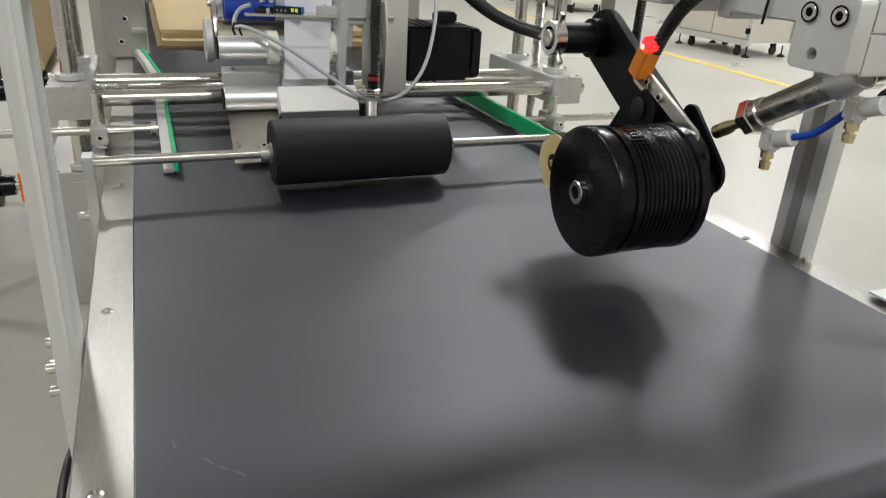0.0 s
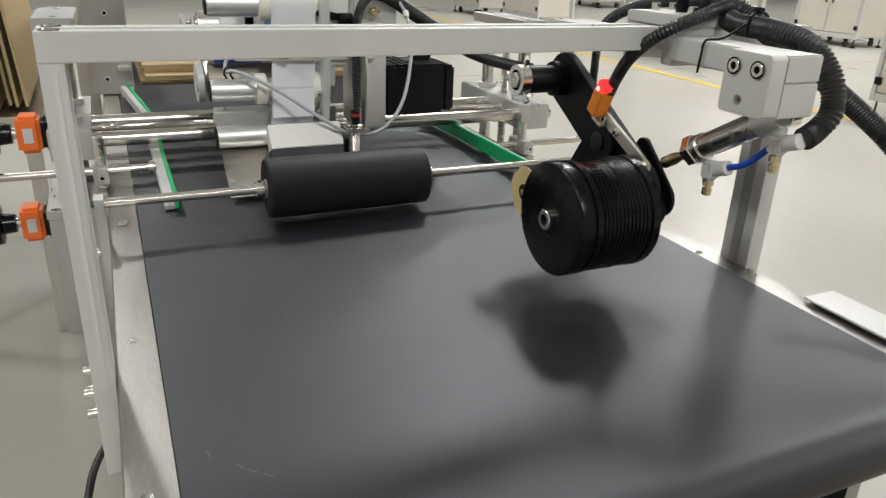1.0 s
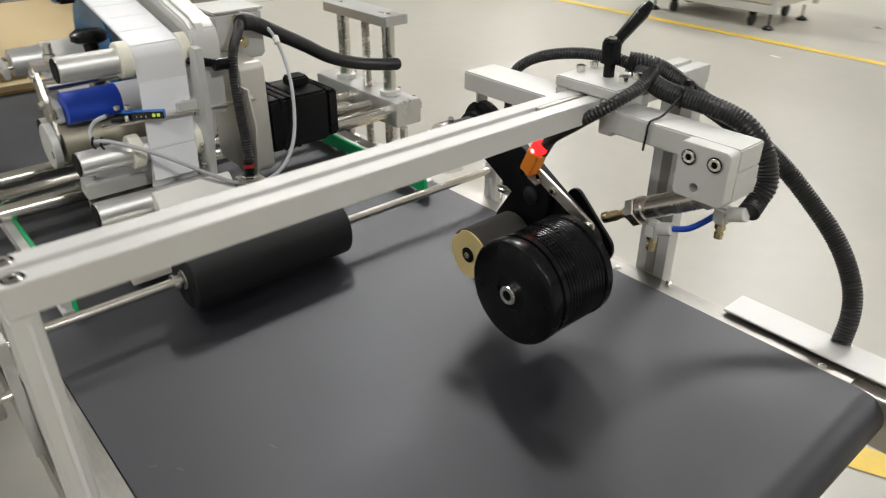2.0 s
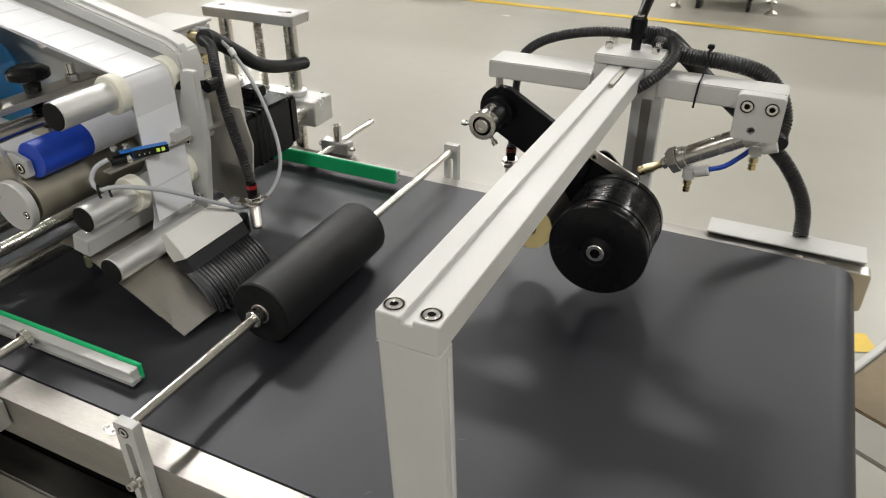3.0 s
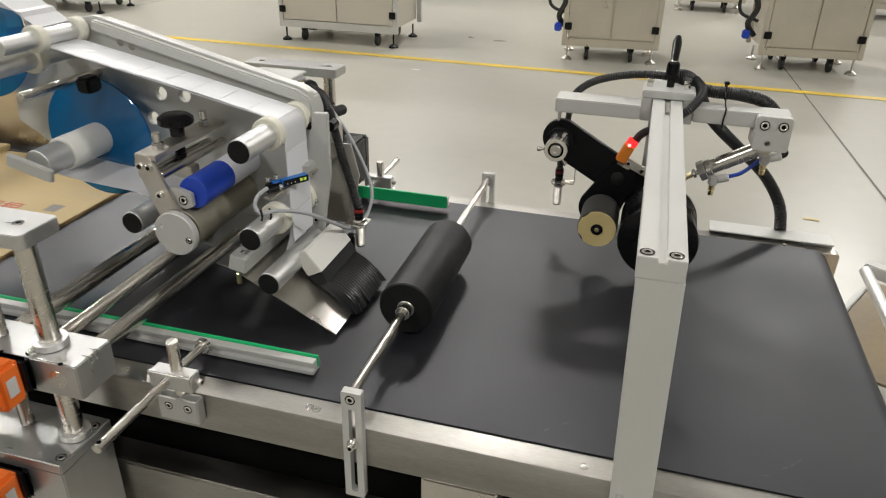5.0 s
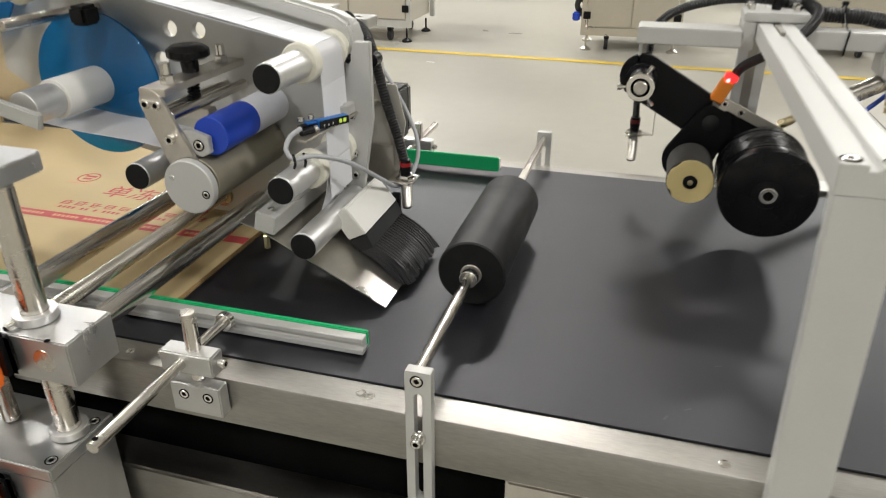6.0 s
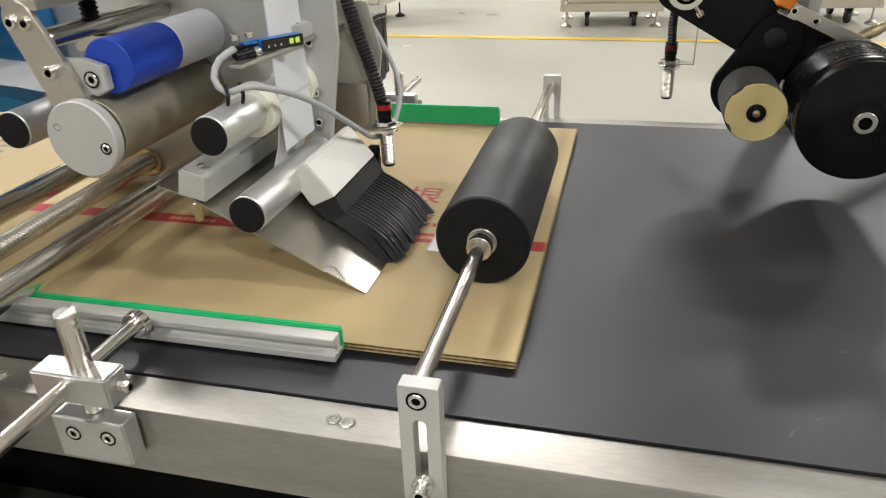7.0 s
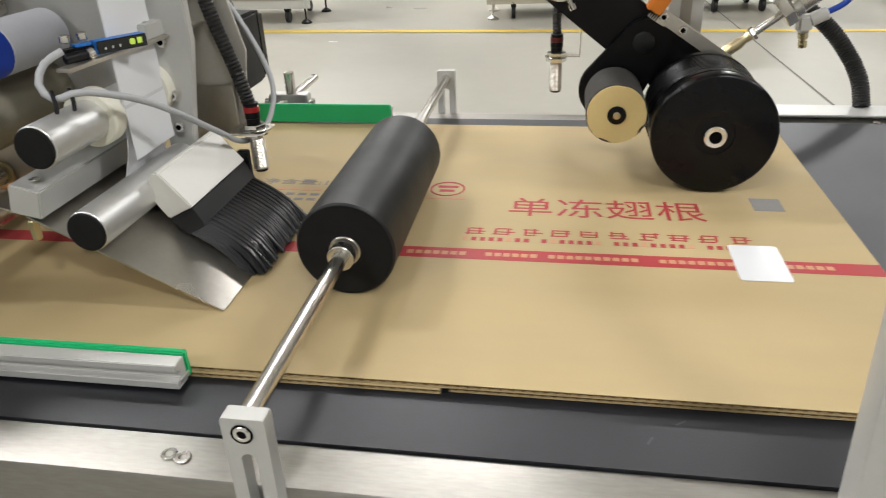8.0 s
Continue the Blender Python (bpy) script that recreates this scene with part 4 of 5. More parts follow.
def spool(x, z, r, y_disc, near, label):
    s = thing("label_spool", (x, y_disc, z), label, "spool", "label spools")
    part("disc", cyl((x, y_disc, z), (x, y_disc + 0.004, z), r, 64), "blue_disc", s, "blue acrylic disc")
    part("core", cyl((x, near + 0.05, z), (x, y_disc - 0.0005, z), 0.0255, 40), "white", s, "white cardboard core")
    shaft = part("shaft", cyl((x, near, z), (x, near + 0.0495, z), 0.0215, 40), "alu_bright", s)
    part("latch_block", box(x - 0.038, x + 0.038, near - 0.018, near - 0.010, z - 0.010, z + 0.010, 0.0015, turn=(0, 14, 0)), "alu", shaft)
    for dx in (-0.018, 0.018):
        part("latch_pin", cyl((x + dx, near - 0.0098, z - dx * 0.24), (x + dx, near - 0.0002, z - dx * 0.24), 0.003, 12), "rod", shaft)
    return s


spool(-0.553, 1.034, 0.098, 0.305, 0.172, "label liner spool with a blue disc on an aluminium shaft")
spool(-0.755, 1.200, 0.105, 0.300, 0.17, "upper label spool with a translucent blue disc")

# photo sensor on its bar
eye = thing("photo_sensor", (-0.19, 0.25, 0.995), "blue and black photoelectric amplifier on a thin bar", "sensor")
bar = part("mount_bar", box(-0.193, -0.180, 0.195, 0.406, 0.9955, 0.9985, 0.0006, turn=(0, 0, -5)), "steel", eye)
part("bar_block", box(-0.202, -0.182, 0.294, 0.352, 0.9987, 1.0115, 0.001), "alu", eye)
for sy in (0.306, 0.338):
    part("block_screw", cyl((-0.190, sy, 1.0116), (-0.190, sy, 1.0126), 0.0026, 12), "chrome", eye)
case_m = Matrix.Translation((-0.188, 0.246, 1.004)) @ pose(0, 0, 0, 0, 0, -33)


def eye_box(nm, ma, x0, x1, y0, y1, z0, z1, lab="", par=None):
    bb = box(x0, x1, y0, y1, z0, z1, 0.0006)
    bmesh.ops.transform(bb, matrix=case_m, verts=bb.verts)
    return part(nm, bb, ma, par or eye, lab)


case = eye_box("case", "blue_case", -0.006, 0.005, -0.012, 0.030, -0.004, 0.006, "blue plastic case")
eye_box("display", "lcd", 0.0052, 0.0060, -0.0115, 0.0295, -0.0038, 0.0058, "dark display panel", case)
for y0 in (0.015, 0.021):
    eye_box("button", "lcd_on", 0.0061, 0.0067, y0, y0 + 0.0042, -0.0012, 0.0035, "", case)
for y0 in (-0.006, 0.000, 0.006):
    eye_box("digit_bar", "silver_mark", 0.0061, 0.0064, y0, y0 + 0.0015, -0.001, 0.0012, "", case)
eye_box("nose", "black", -0.007, 0.003, -0.034, -0.0125, -0.006, 0.004, "", case)
eye_box("nose_cover", "blue_case", -0.007, 0.0025, -0.026, -0.0127, 0.0042, 0.0062, "", case)
for nm, ma, p0, p1, pr in (("plug_nut", "chrome", -0.0145, -0.0200, 0.0046), ("plug", "black", -0.0202, -0.0380, 0.0040)):
    bb = cyl((0.0062, p0, -0.001), (0.0062, p1, -0.002), pr, 18)
    bmesh.ops.transform(bb, matrix=case_m, verts=bb.verts)
    part(nm, bb, ma, case)
for dy in (-0.031, -0.0175):
    bb = cyl((-0.002, dy, 0.0085), (-0.002, dy, 0.0145), 0.004, 14)
    bmesh.ops.transform(bb, matrix=case_m, verts=bb.verts)
    part("screw", bb, "chrome", case)
solid("grey_cable", sweep([(-0.2036, 0.2108, 1.002), (-0.211, 0.198, 0.996), (-0.214, 0.190, 0.983), (-0.204, 0.189, 0.972), (-0.187, 0.202, 0.974), (-0.166, 0.250, 0.952), (-0.149, 0.318, 0.906), (-0.146, 0.352, 0.885), (-0.142, 0.384, 0.878), (-0.138, 0.415, 0.888), (-0.140, 0.440, 0.914), (-0.160, 0.462, 0.948), (-0.200, 0.484, 1.000), (-0.243, 0.491, 1.050), (-0.262, 0.470, 1.084), (-0.258, 0.443, 1.095)], 0.0028, seg=12), "grey_cable", "thin grey cable looping from the photo sensor", "cable")
for k in range(2):
    solid("cable_tie", sweep([(-0.205 + 0.009 * k, 0.189 + 0.008 * k, 0.978), (-0.201 + 0.009 * k, 0.185 + 0.008 * k, 0.970), (-0.205 + 0.009 * k, 0.189 + 0.008 * k, 0.962)], 0.0016, seg=8), "black", "black cable tie on the grey cable", "cable tie")

solid("cable_clip", cyl((-0.240, 0.4905, 1.0465), (-0.248, 0.4915, 1.0555), 0.0048, 16, 0.0008), "white", "white plastic clip on the grey cable", "cable clip")

# peel plate and brush
peel = thing("peel_plate", (-0.18, 0.24, 0.86), "sloping stainless steel peel plate under the rollers", "peel plate")
SL = math.degrees(math.atan2(0.902 - 0.817, 0.270 - 0.093))
L = math.hypot(0.177, 0.085)
bb = extrude(rounded(-0.002, L, 0.164, 0.345, 0.002, 2), "xy", 0, 0.0014, 0.0003, holes=((0.018, 0.176, 0.004), (0.026, 0.176, 0.004)))
bmesh.ops.transform(bb, matrix=Matrix.Translation((-0.270, 0, 0.902)) @ pose(0, 0, 0, 0, SL, 0), verts=bb.verts)
part("plate", bb, "steel", peel)
part("bar", box(-0.252, -0.226, 0.168, PX - 0.013, 0.894, 0.918, 0.0012, turn=(0, 12, 0)), "alu", peel)
part("bar_screw", cyl((-0.236, 0.182, 0.9185), (-0.236, 0.182, 0.9205), 0.004, 14), "chrome", peel)
part("under_bolt", cyl((-0.243, 0.175, 0.872), (-0.243, 0.175, 0.889), 0.004, 6), "brass", peel)

brush = thing("wipe_brush", (-0.14, 0.30, 0.86), "black bristle brush in a bright angled holder", "brush")
hold = [(-0.184, 0.887), (-0.172, 0.902), (-0.167, 0.902), (-0.142, 0.872), (-0.166, 0.860)]
# white colour stands in for ceiling light reflected off the slope
part("holder", extrude(hold, "xz", 0.237, 0.350, 0.0012), "white", brush, "white coated angled holder")
part("bristle_block", extrude([(-0.1655, 0.8595), (-0.1425, 0.8705), (-0.134, 0.854), (-0.153, 0.845)], "xz", 0.2375, 0.3495, 0.0005), "rubber", brush)
rng = random.Random(3)
bb = bmesh.new()
for i in range(36):
    y = 0.2395 + 0.0061 * (i // 2) + 0.0019 * (i % 2)
    tuft = 0.0025 * math.sin(2.3 * (i // 2))
    for j in range(9):
        u = j / 8
        x, z = -0.152 + 0.017 * u, 0.8460 + 0.0075 * u
        jx, jy = rng.uniform(-0.0018, 0.0018), rng.uniform(-0.0008, 0.0008)
        sweep([(x, y, z), (x + 0.020, y - 0.004 + jy * 0.5, z - 0.008), (x + 0.040 + jx * 0.5, y - 0.010 + jy, z - 0.0190), (x + 0.055 + jx + tuft, y - 0.017 + jy, max(z - 0.034, 0.8165))], 0.0011, 0.012, 6, bm=bb)
part("bristles", bb, "bristle", brush, "long black nylon bristles")
part("end_clip", box(-0.150, -0.139, 0.3505, 0.358, 0.850, 0.880, 0.001), "black", brush)

# sensor beside the brush with its tube
prox2 = prox_sensor(-0.133, 0.365, 0.857, "nickel proximity sensor beside the brush under a black tube", "red_soft", "glowing red indicator window")
part("slot_plate", box(-0.198, -0.156, 0.3805, 0.3825, 0.886, 0.938, 0.0006), "steel", prox2)
part("holder_plate", box(-0.155, -0.120, 0.352, 0.3845, 0.8945, 0.8965, 0.0004), "steel", prox2)
part("cable_tube", sweep([(-0.133, 0.365, 0.923), (-0.142, 0.367, 0.955), (-0.158, 0.371, 1.00), (-0.172, 0.377, 1.045), (-0.185, 0.388, 1.072), (-0.205, 0.408, 1.088), (-0.232, 0.424, 1.092)], 0.0072, ribs=0.0010, seg=12), "hose", prox2, "black corrugated tube")
lev = thing("clamp_lever", (-0.17, 0.36, 1.055), "black clamping lever on the slotted bracket", "lever")
part("grip", turned((-0.166, 0.358, 1.057), (-0.190, 0.318, 1.064), [(0, 0.0075), (0.25, 0.0055), (0.85, 0.0065), (1, 0.0045)], 16), "black_gloss", lev)
part("hub", cyl((-0.166, 0.3455, 1.057), (-0.166, 0.366, 1.057), 0.0085, 18), "black_gloss", lev)

# motor behind the plate
motor = thing("stepper_motor", (-0.25, 0.52, 0.90), "black stepper motor with a steel gearbox behind the plate", "motor")
part("body", box(-0.282, -0.185, 0.432, 0.536, 0.905, 0.986, 0.004), "black", motor)
part("rear_cover", box(-0.280, -0.187, 0.5365, 0.556, 0.908, 0.983, 0.004), "black_gloss", motor)
for dz in (0.0, 0.012, 0.024):
    part("rib", box(-0.2825, -0.1845, 0.452 + dz, 0.458 + dz, 0.904, 0.9875, 0.001), "black_gloss", motor)
part("plug_box", box(-0.245, -0.215, 0.49, 0.522, 0.9876, 1.004, 0.003), "black", motor)
part("gearbox", extrude(rounded(-0.288, -0.182, 0.880, 1.050, 0.012, 4), "xz", 0.389, 0.431, 0.003), "steel_satin", motor, "bent stainless steel housing")
gb = thing("junction_box", (-0.30, 0.45, 1.06), "small steel junction box with cable glands", "junction box")
part("case", box(-0.345, -0.262, 0.395, 0.475, 1.035, 1.106, 0.004), "alu", gb)
part("lid", box(-0.347, -0.260, 0.393, 0.477, 1.1065, 1.110, 0.0015), "alu", gb)
for gz in (1.094, 1.064):
    part("gland", cyl((-0.2615, 0.43, gz), (-0.238, 0.43, gz), 0.0075, 8), "brass", gb)
solid("corrugated_hose", sweep([(-0.236, 0.432, 1.086), (-0.255, 0.462, 1.078), (-0.275, 0.510, 1.053), (-0.297, 0.568, 1.022), (-0.320, 0.630, 0.987), (-0.335, 0.690, 0.963), (-0.345, 0.755, 0.946), (-0.347, 0.803, 0.938)], 0.0115, ribs=0.001, seg=14), "hose", "thick black hose ending behind the motor", "hose", group="black hoses")

# ---- cross slide with lifting towers ----
part = plain_part
slide = thing("cross_slide", (-0.36, 0.30, 0.89), "polished guide rods and lead screw across the belt", "linear slide")
for rx, rz in ((-0.344, 0.848), (-0.470, 0.849)):
    part("guide_rod", cyl((rx, -0.0725, rz), (rx, 0.85, rz), 0.0125, 32), "rod", slide)
sc = [(0, 0.0085)]
for k in range(420):
    sc.append(((k + 0.5) / 420, 0.0085 + (0.0013 if k % 2 else 0)))
part("lead_screw", turned((-0.406, -0.070, 0.8485), (-0.406, 0.80, 0.8485), sc + [(1, 0.0085)], 18), "rod", slide)
part("carriage", box(-0.50, -0.300, 0.339, 0.384, 0.822, 0.892, 0.002), "alu_block", slide)
part("bronze_bush", tube((-0.406, 0.334, 0.8485), (-0.406, 0.3385, 0.8485), 0.016, 0.0105), "brass", slide)


def lift_tower(y0, y1, top, o, label):
    yc = (y0 + y1) / 2
    t = thing("lift_tower", (-0.42, yc, 0.55), label, "lifting column", "lifting towers")
    part("slide_block", box(-0.60, -0.314, y0, y1, 0.8225, 0.8715, 0.0015), "alu_block", t)
    part("top_bridge", extrude(rounded(-0.56, -0.345, yc - 0.030, yc + 0.030, 0.008, 4), "xy", top - 0.018, top, 0.001), "alu_block", t)
    for cx in (-0.374, -0.530):
        po = part("guide_post", cyl((cx, yc, 0.7305), (cx, yc, top - 0.0185), 0.0125, 28), "rod", t)
        part("clamp_ring", tube((cx, yc, 0.8720), (cx, yc, 0.8815), 0.0205, 0.0128, 32), "alu_bright", po)
        part("base_ring", tube((cx, yc, 0.7310), (cx, yc, 0.740), 0.0195, 0.0128, 32), "alu_bright", po)
        part("ring_screw", cyl((cx - 0.006, yc - o * 0.019, 0.877), (cx - 0.006, yc - o * 0.031, 0.877), 0.0035, 12), "chrome", po)
        cap_screw("bridge_screw", (cx, yc, top - 0.001), (0, 0, 1), 0.0065, t, 0.0014)
    sc2 = [(k / 200, 0.0075 + (0.0012 if k % 2 else 0)) for k in range(201)]
    part("lift_screw", turned((-0.450, yc, 0.7305), (-0.450, yc, top - 0.0185), sc2, 16), "rod", t)
    # thin black discs on the block, coloured like shaded holes
    for dx in (-0.335, -0.42):
        part("tapped_hole", cyl((dx, yc - o * 0.03, 0.8716), (dx, yc - o * 0.03, 0.8721), 0.003, 12), "void", t)
    part("base_plate", box(-0.60, -0.352, y0 - 0.024, y1 + 0.008, 0.715, 0.7300, 0.0015), "alu_block", t)
    part("base_box", box(-0.598, -0.354, y0 - 0.022, y1 + 0.006, 0.50, 0.7145, 0.002), "alu_block", t)
    for hx, hy in ((-0.362, y0 - 0.010), (-0.362, y1 - 0.01)):
        cap_screw("base_screw", (hx, hy, 0.7290), (0, 0, 1), 0.0055, t, 0.0018)
    return t


tw = lift_tower(-0.072, -0.010, 1.036, 1, "near aluminium lifting column with steel posts and screw")
lift_tower(0.770, 0.832, 1.030, -1, "far aluminium lifting column with steel posts and screw")


def counter(x, z, y, label):
    c = thing("position_counter", (x, y, z), label, "position indicator", "position indicators")
    part("backing", box(x - 0.030, x + 0.030, y - 0.012, y - 0.0005, z - 0.026, z + 0.026, 0.006), "black", c, "black plastic base")
    bo = part("counter_body", box(x - 0.024, x + 0.024, y - 0.048, y - 0.0125, z - 0.030, z + 0.030, 0.006), "orange", c, "orange plastic housing")
    part("plate", box(x + 0.0242, x + 0.0247, y - 0.038, y - 0.024, z - 0.012, z + 0.012, 0.0002), "silver_mark", bo)
    wheelp = part("hand_wheel", turned((x, y - 0.100, z), (x, y - 0.056, z), [(0, 0.012), (0.05, 0.030), (0.25, 0.036), (0.5, 0.034), (0.55, 0.018), (1, 0.016)], 40), "black_gloss", c, "glossy black hand wheel")
    part("wheel_shaft", cyl((x, y - 0.0558, z), (x, y - 0.0483, z), 0.009), "rod", c)
    # black plugs hold the shade of the grip holes
    for k in range(3):
        a = radians(120 * k + 20)
        part("grip_hole", cyl((x + 0.022 * math.cos(a), y - 0.0985, z + 0.022 * math.sin(a)), (x + 0.022 * math.cos(a), y - 0.0945, z + 0.022 * math.sin(a)), 0.006, 14), "void", wheelp)


counter(-0.402, 0.852, -0.0725, "orange position counter with a black hand wheel, upper")
counter(-0.432, 0.690, -0.0945, "orange position counter with a black hand wheel, lower")

# ---- carton on the belt ----
CY0, CY1, CT = 0.0965, 0.640, 0.8100
carton = thing("carton", (0, 0, 0), "flat brown corrugated carton with red and grey print", "carton")


def board(name, x0, x1, y0, y1, z0, z1):
    """One sheet of corrugated board: two liners on a waved core."""
    t = 0.00045
    part(name + "_liner", box(x0, x1, y0, y1, z1 - t, z1, 0.0001), "card", carton)
    part(name + "_liner", box(x0, x1, y0, y1, z0, z0 + t, 0.0001), "card", carton)
    bb = bmesh.new()
    nn = int((x1 - x0) / 0.0036)
    rows = []
    for k in range(nn + 1):
        x = x0 + (x1 - x0) * k / nn
        z = (z0 + t * 1.3) if k % 2 else (z1 - t * 1.3)
        rows.append((bb.verts.new((x, y0 + 0.0012, z)), bb.verts.new((x, y1 - 0.0012, z)), bb.verts.new((x, y1 - 0.0012, z - 0.0003)), bb.verts.new((x, y0 + 0.0012, z - 0.0003))))
    for a, c in zip(rows, rows[1:]):
        for k in range(4):
            bb.faces.new((a[k], a[(k + 1) % 4], c[(k + 1) % 4], c[k]))
    part(name + "_core", bb, "card_edge", carton, "waved brown core seen at the cut edge")


HZ = 0.8064
board("upper_panel", -1.05, 0.0, CY0, CY1, HZ + 0.0001, CT)
board("lower_panel", -0.330, -0.001, CY0 + 0.001, CY1 - 0.001, 0.8028, HZ - 0.0001)
board("lower_side_panel", -1.052, -0.336, CY0 - 0.002, CY1 - 0.002, 0.8028, HZ - 0.0001)
ZP = CT + 0.00012
rng = random.Random(21)


def printed(name, x0, x1, y0, y1, material, label="", lift=0.0):
    return part(name, box(x0, x1, y0, y1, ZP + lift - 0.0001, ZP + lift + 0.00006, 0), material, carton, label)


printed("red_band", -1.048, -0.0005, 0.2695, 0.2890, "print_red", "printed dark red band")
for k in range(46):
    if k not in (7, 8, 15, 26, 27, 37):
        x = -0.395 + 0.0078 * k
        printed("band_mark", x, x + 0.0058, 0.2762, 0.2825, "print_pale", lift=0.0002)
text_mesh("单冻翅根", 0.05, -0.3115, -0.1240, 0.3620, ZP, "print_red", "product_lettering", carton, 0.043)
for k in range(10):
    x = -0.349 + 0.0262 * k
    for j in range(3):
        a, e = rng.uniform(0, 0.005), 0.0055 * j + rng.uniform(0, 0.0015)
        printed("name_mark", x + a, x + rng.uniform(0.013, 0.021), 0.3180 + e, 0.3198 + e, "print_red", lift=0.00004 * j)
    for j in range(2):
        a, e = 0.0015 + 0.010 * j + rng.uniform(0, 0.004), rng.uniform(0, 0.005)
        printed("name_mark", x + a, x + a + 0.0022, 0.3175 + e, 0.3300 + e * 0.6, "print_red", lift=0.00016 + 0.00004 * j)
for k in range(30):
    if k not in (8, 16, 26):
        x = -0.349 + 0.0080 * k
        printed("name_mark", x, x + 0.0048, 0.3055, 0.3125, "print_pale" if k % 5 == 0 else "print_red")
tb = tube((-0.380, 0.4225, ZP - 0.0001), (-0.380, 0.4225, ZP + 0.00012), 0.0185, 0.0165, 40)
part("round_mark", tb, "print_red", carton)
printed("round_mark_bar", -0.391, -0.369, 0.4255, 0.4315, "print_red")
printed("round_mark_bar", -0.388, -0.372, 0.415, 0.421, "print_red")
printed("code_line", -0.402, -0.358, 0.396, 0.4005, "print_pale")
printed("grey_patch", -0.0765, -0.0485, 0.3905, 0.4200, "print_grey", "plain grey printed square")
text_mesh("净含量:10", 0.02, -0.590, -0.500, 0.424, ZP, "print_blue", "weight_lettering", carton, 0.0145)
for row in range(3):
    for k in range(7):
        printed("small_print", -0.592 + 0.0135 * k, -0.592 + 0.0135 * k + 0.0095, 0.408 - 0.013 * row, 0.4135 - 0.013 * row, "print_blue" if row else "print_pale")
for row in range(6):
    for k in range(9):
        printed("small_print", -0.90 + 0.017 * k + 0.004 * (row % 2), -0.90 + 0.017 * k + 0.0115 + 0.004 * (row % 2), 0.52 - 0.022 * row, 0.5275 - 0.022 * row, "print_blue")
for k in range(60):
    printed("crease_dash", -0.60 + 0.01 * k, -0.60 + 0.01 * k + 0.006, 0.6225, 0.6235, "print_pale")

stick = thing("sticker", (0, 0, 0), "blank white rectangular sticker on the carton", "label")
part("paper", extrude(rounded(-0.0205, 0.0205, -0.031, 0.031, 0.003, 4), "xy", -0.00012, 0.00012), "label", stick)

# ---- feeder upstream ----
feed = thing("carton_stack", (-1.3, 0.4, 0.82), "stack of flat brown cartons waiting in the feeder", "carton stack")
rng = random.Random(5)
for k in range(5):
    z = 0.8095 + 0.0068 * k
    dx = rng.uniform(-0.004, 0.004) + (0.045 if k < 2 else 0.0)
    part("flat_carton", box(-2.22 + dx, -1.168 + dx, 0.108 + rng.uniform(-0.003, 0.003), 0.650 + rng.uniform(-0.003, 0.003), z, z + 0.0062, 0.0008), "card", feed)
fr = thing("carton_feeder", (-1.1, 0.37, 0.55), "stainless steel carton feeder with side plates and cross bar", "feeder")
part("side_plate", box(-1.02, -0.985, -0.015, 0.075, 0.8035, 1.20, 0.003), "alu_dark", fr)
part("side_plate", box(-1.02, -0.985, 0.672, 0.742, 0.8035, 1.20, 0.003), "alu_dark", fr)
part("side_wall", box(-2.3, -1.03, 0.070, 0.078, 0.8025, 1.10, 0.002), "steel", fr)
part("side_wall", box(-2.3, -1.03, 0.675, 0.683, 0.8025, 1.00, 0.002), "steel", fr)
part("cross_bar", box(-1.225, -1.19, -0.02, 0.76, 1.14, 1.165, 0.002), "alu_dark", fr)
part("upright", box(-1.235, -1.185, 0.745, 0.79, 0.60, 1.30, 0.003), "steel", fr)
part("upright", box(-1.235, -1.185, -0.05, -0.005, 0.60, 1.30, 0.003), "steel", fr)
for k in range(5):
    cap_screw("screw", (-0.9845, 0.02 + 0.012 * (k % 2), 0.84 + 0.05 * k), (1, 0, 0), 0.007, fr, 0.006)
part("bracket", box(-0.984, -0.94, 0.045, 0.075, 0.865, 0.872, 0.001), "steel", fr)
part("bracket", box(-0.984, -0.94, 0.045, 0.075, 0.8025, 0.820, 0.001), "steel", fr)

lean = thing("leaning_cartons", (-1.9, -0.35, 0), "flat brown cartons leaning upright beside the feeder", "carton stack")
rng = random.Random(11)
for k in range(16):
    y = -0.22 - 0.020 * k
    part("flat_carton", box(-2.3, -1.35 + rng.uniform(-0.05, 0.05), y - 0.004, y + 0.004, 0.71, 1.22 + rng.uniform(-0.03, 0.03), 0.001, turn=(3 + rng.uniform(-1.2, 1.2), 0, 1)), "card", lean)
part("shelf", box(-2.4, -1.30, -0.60, -0.16, 0.66, 0.695, 0.004), "steel", lean, "steel shelf")
for px, py in ((-2.35, -0.55), (-2.35, -0.2), (-1.38, -0.55), (-1.38, -0.2)):
    part("shelf_leg", box(px - 0.02, px + 0.02, py - 0.02, py + 0.02, 0, 0.659, 0.003), "steel", lean)

solid("power_cable", sweep([(0.10, -0.002, 0.60), (0.13, -0.030, 0.59), (0.19, -0.047, 0.585), (0.23, -0.060, 0.52), (0.24, -0.066, 0.35), (0.24, -0.07, 0.1), (0.27, -0.12, 0.008), (0.6, -0.3, 0.008)], 0.0045, seg=12), "hose", "black power cable hanging down to the floor", "cable")

# ---- low trolley past the belt end ----
tr = thing("trolley_frame", (1.25, 0.9, 0), "low aluminium frame trolley with a brown panel", "trolley")
part("front_tube", cyl((0.722, -0.25, 0.74), (0.731, 0.765, 0.74), 0.0105, 24), "alu_bright", tr)


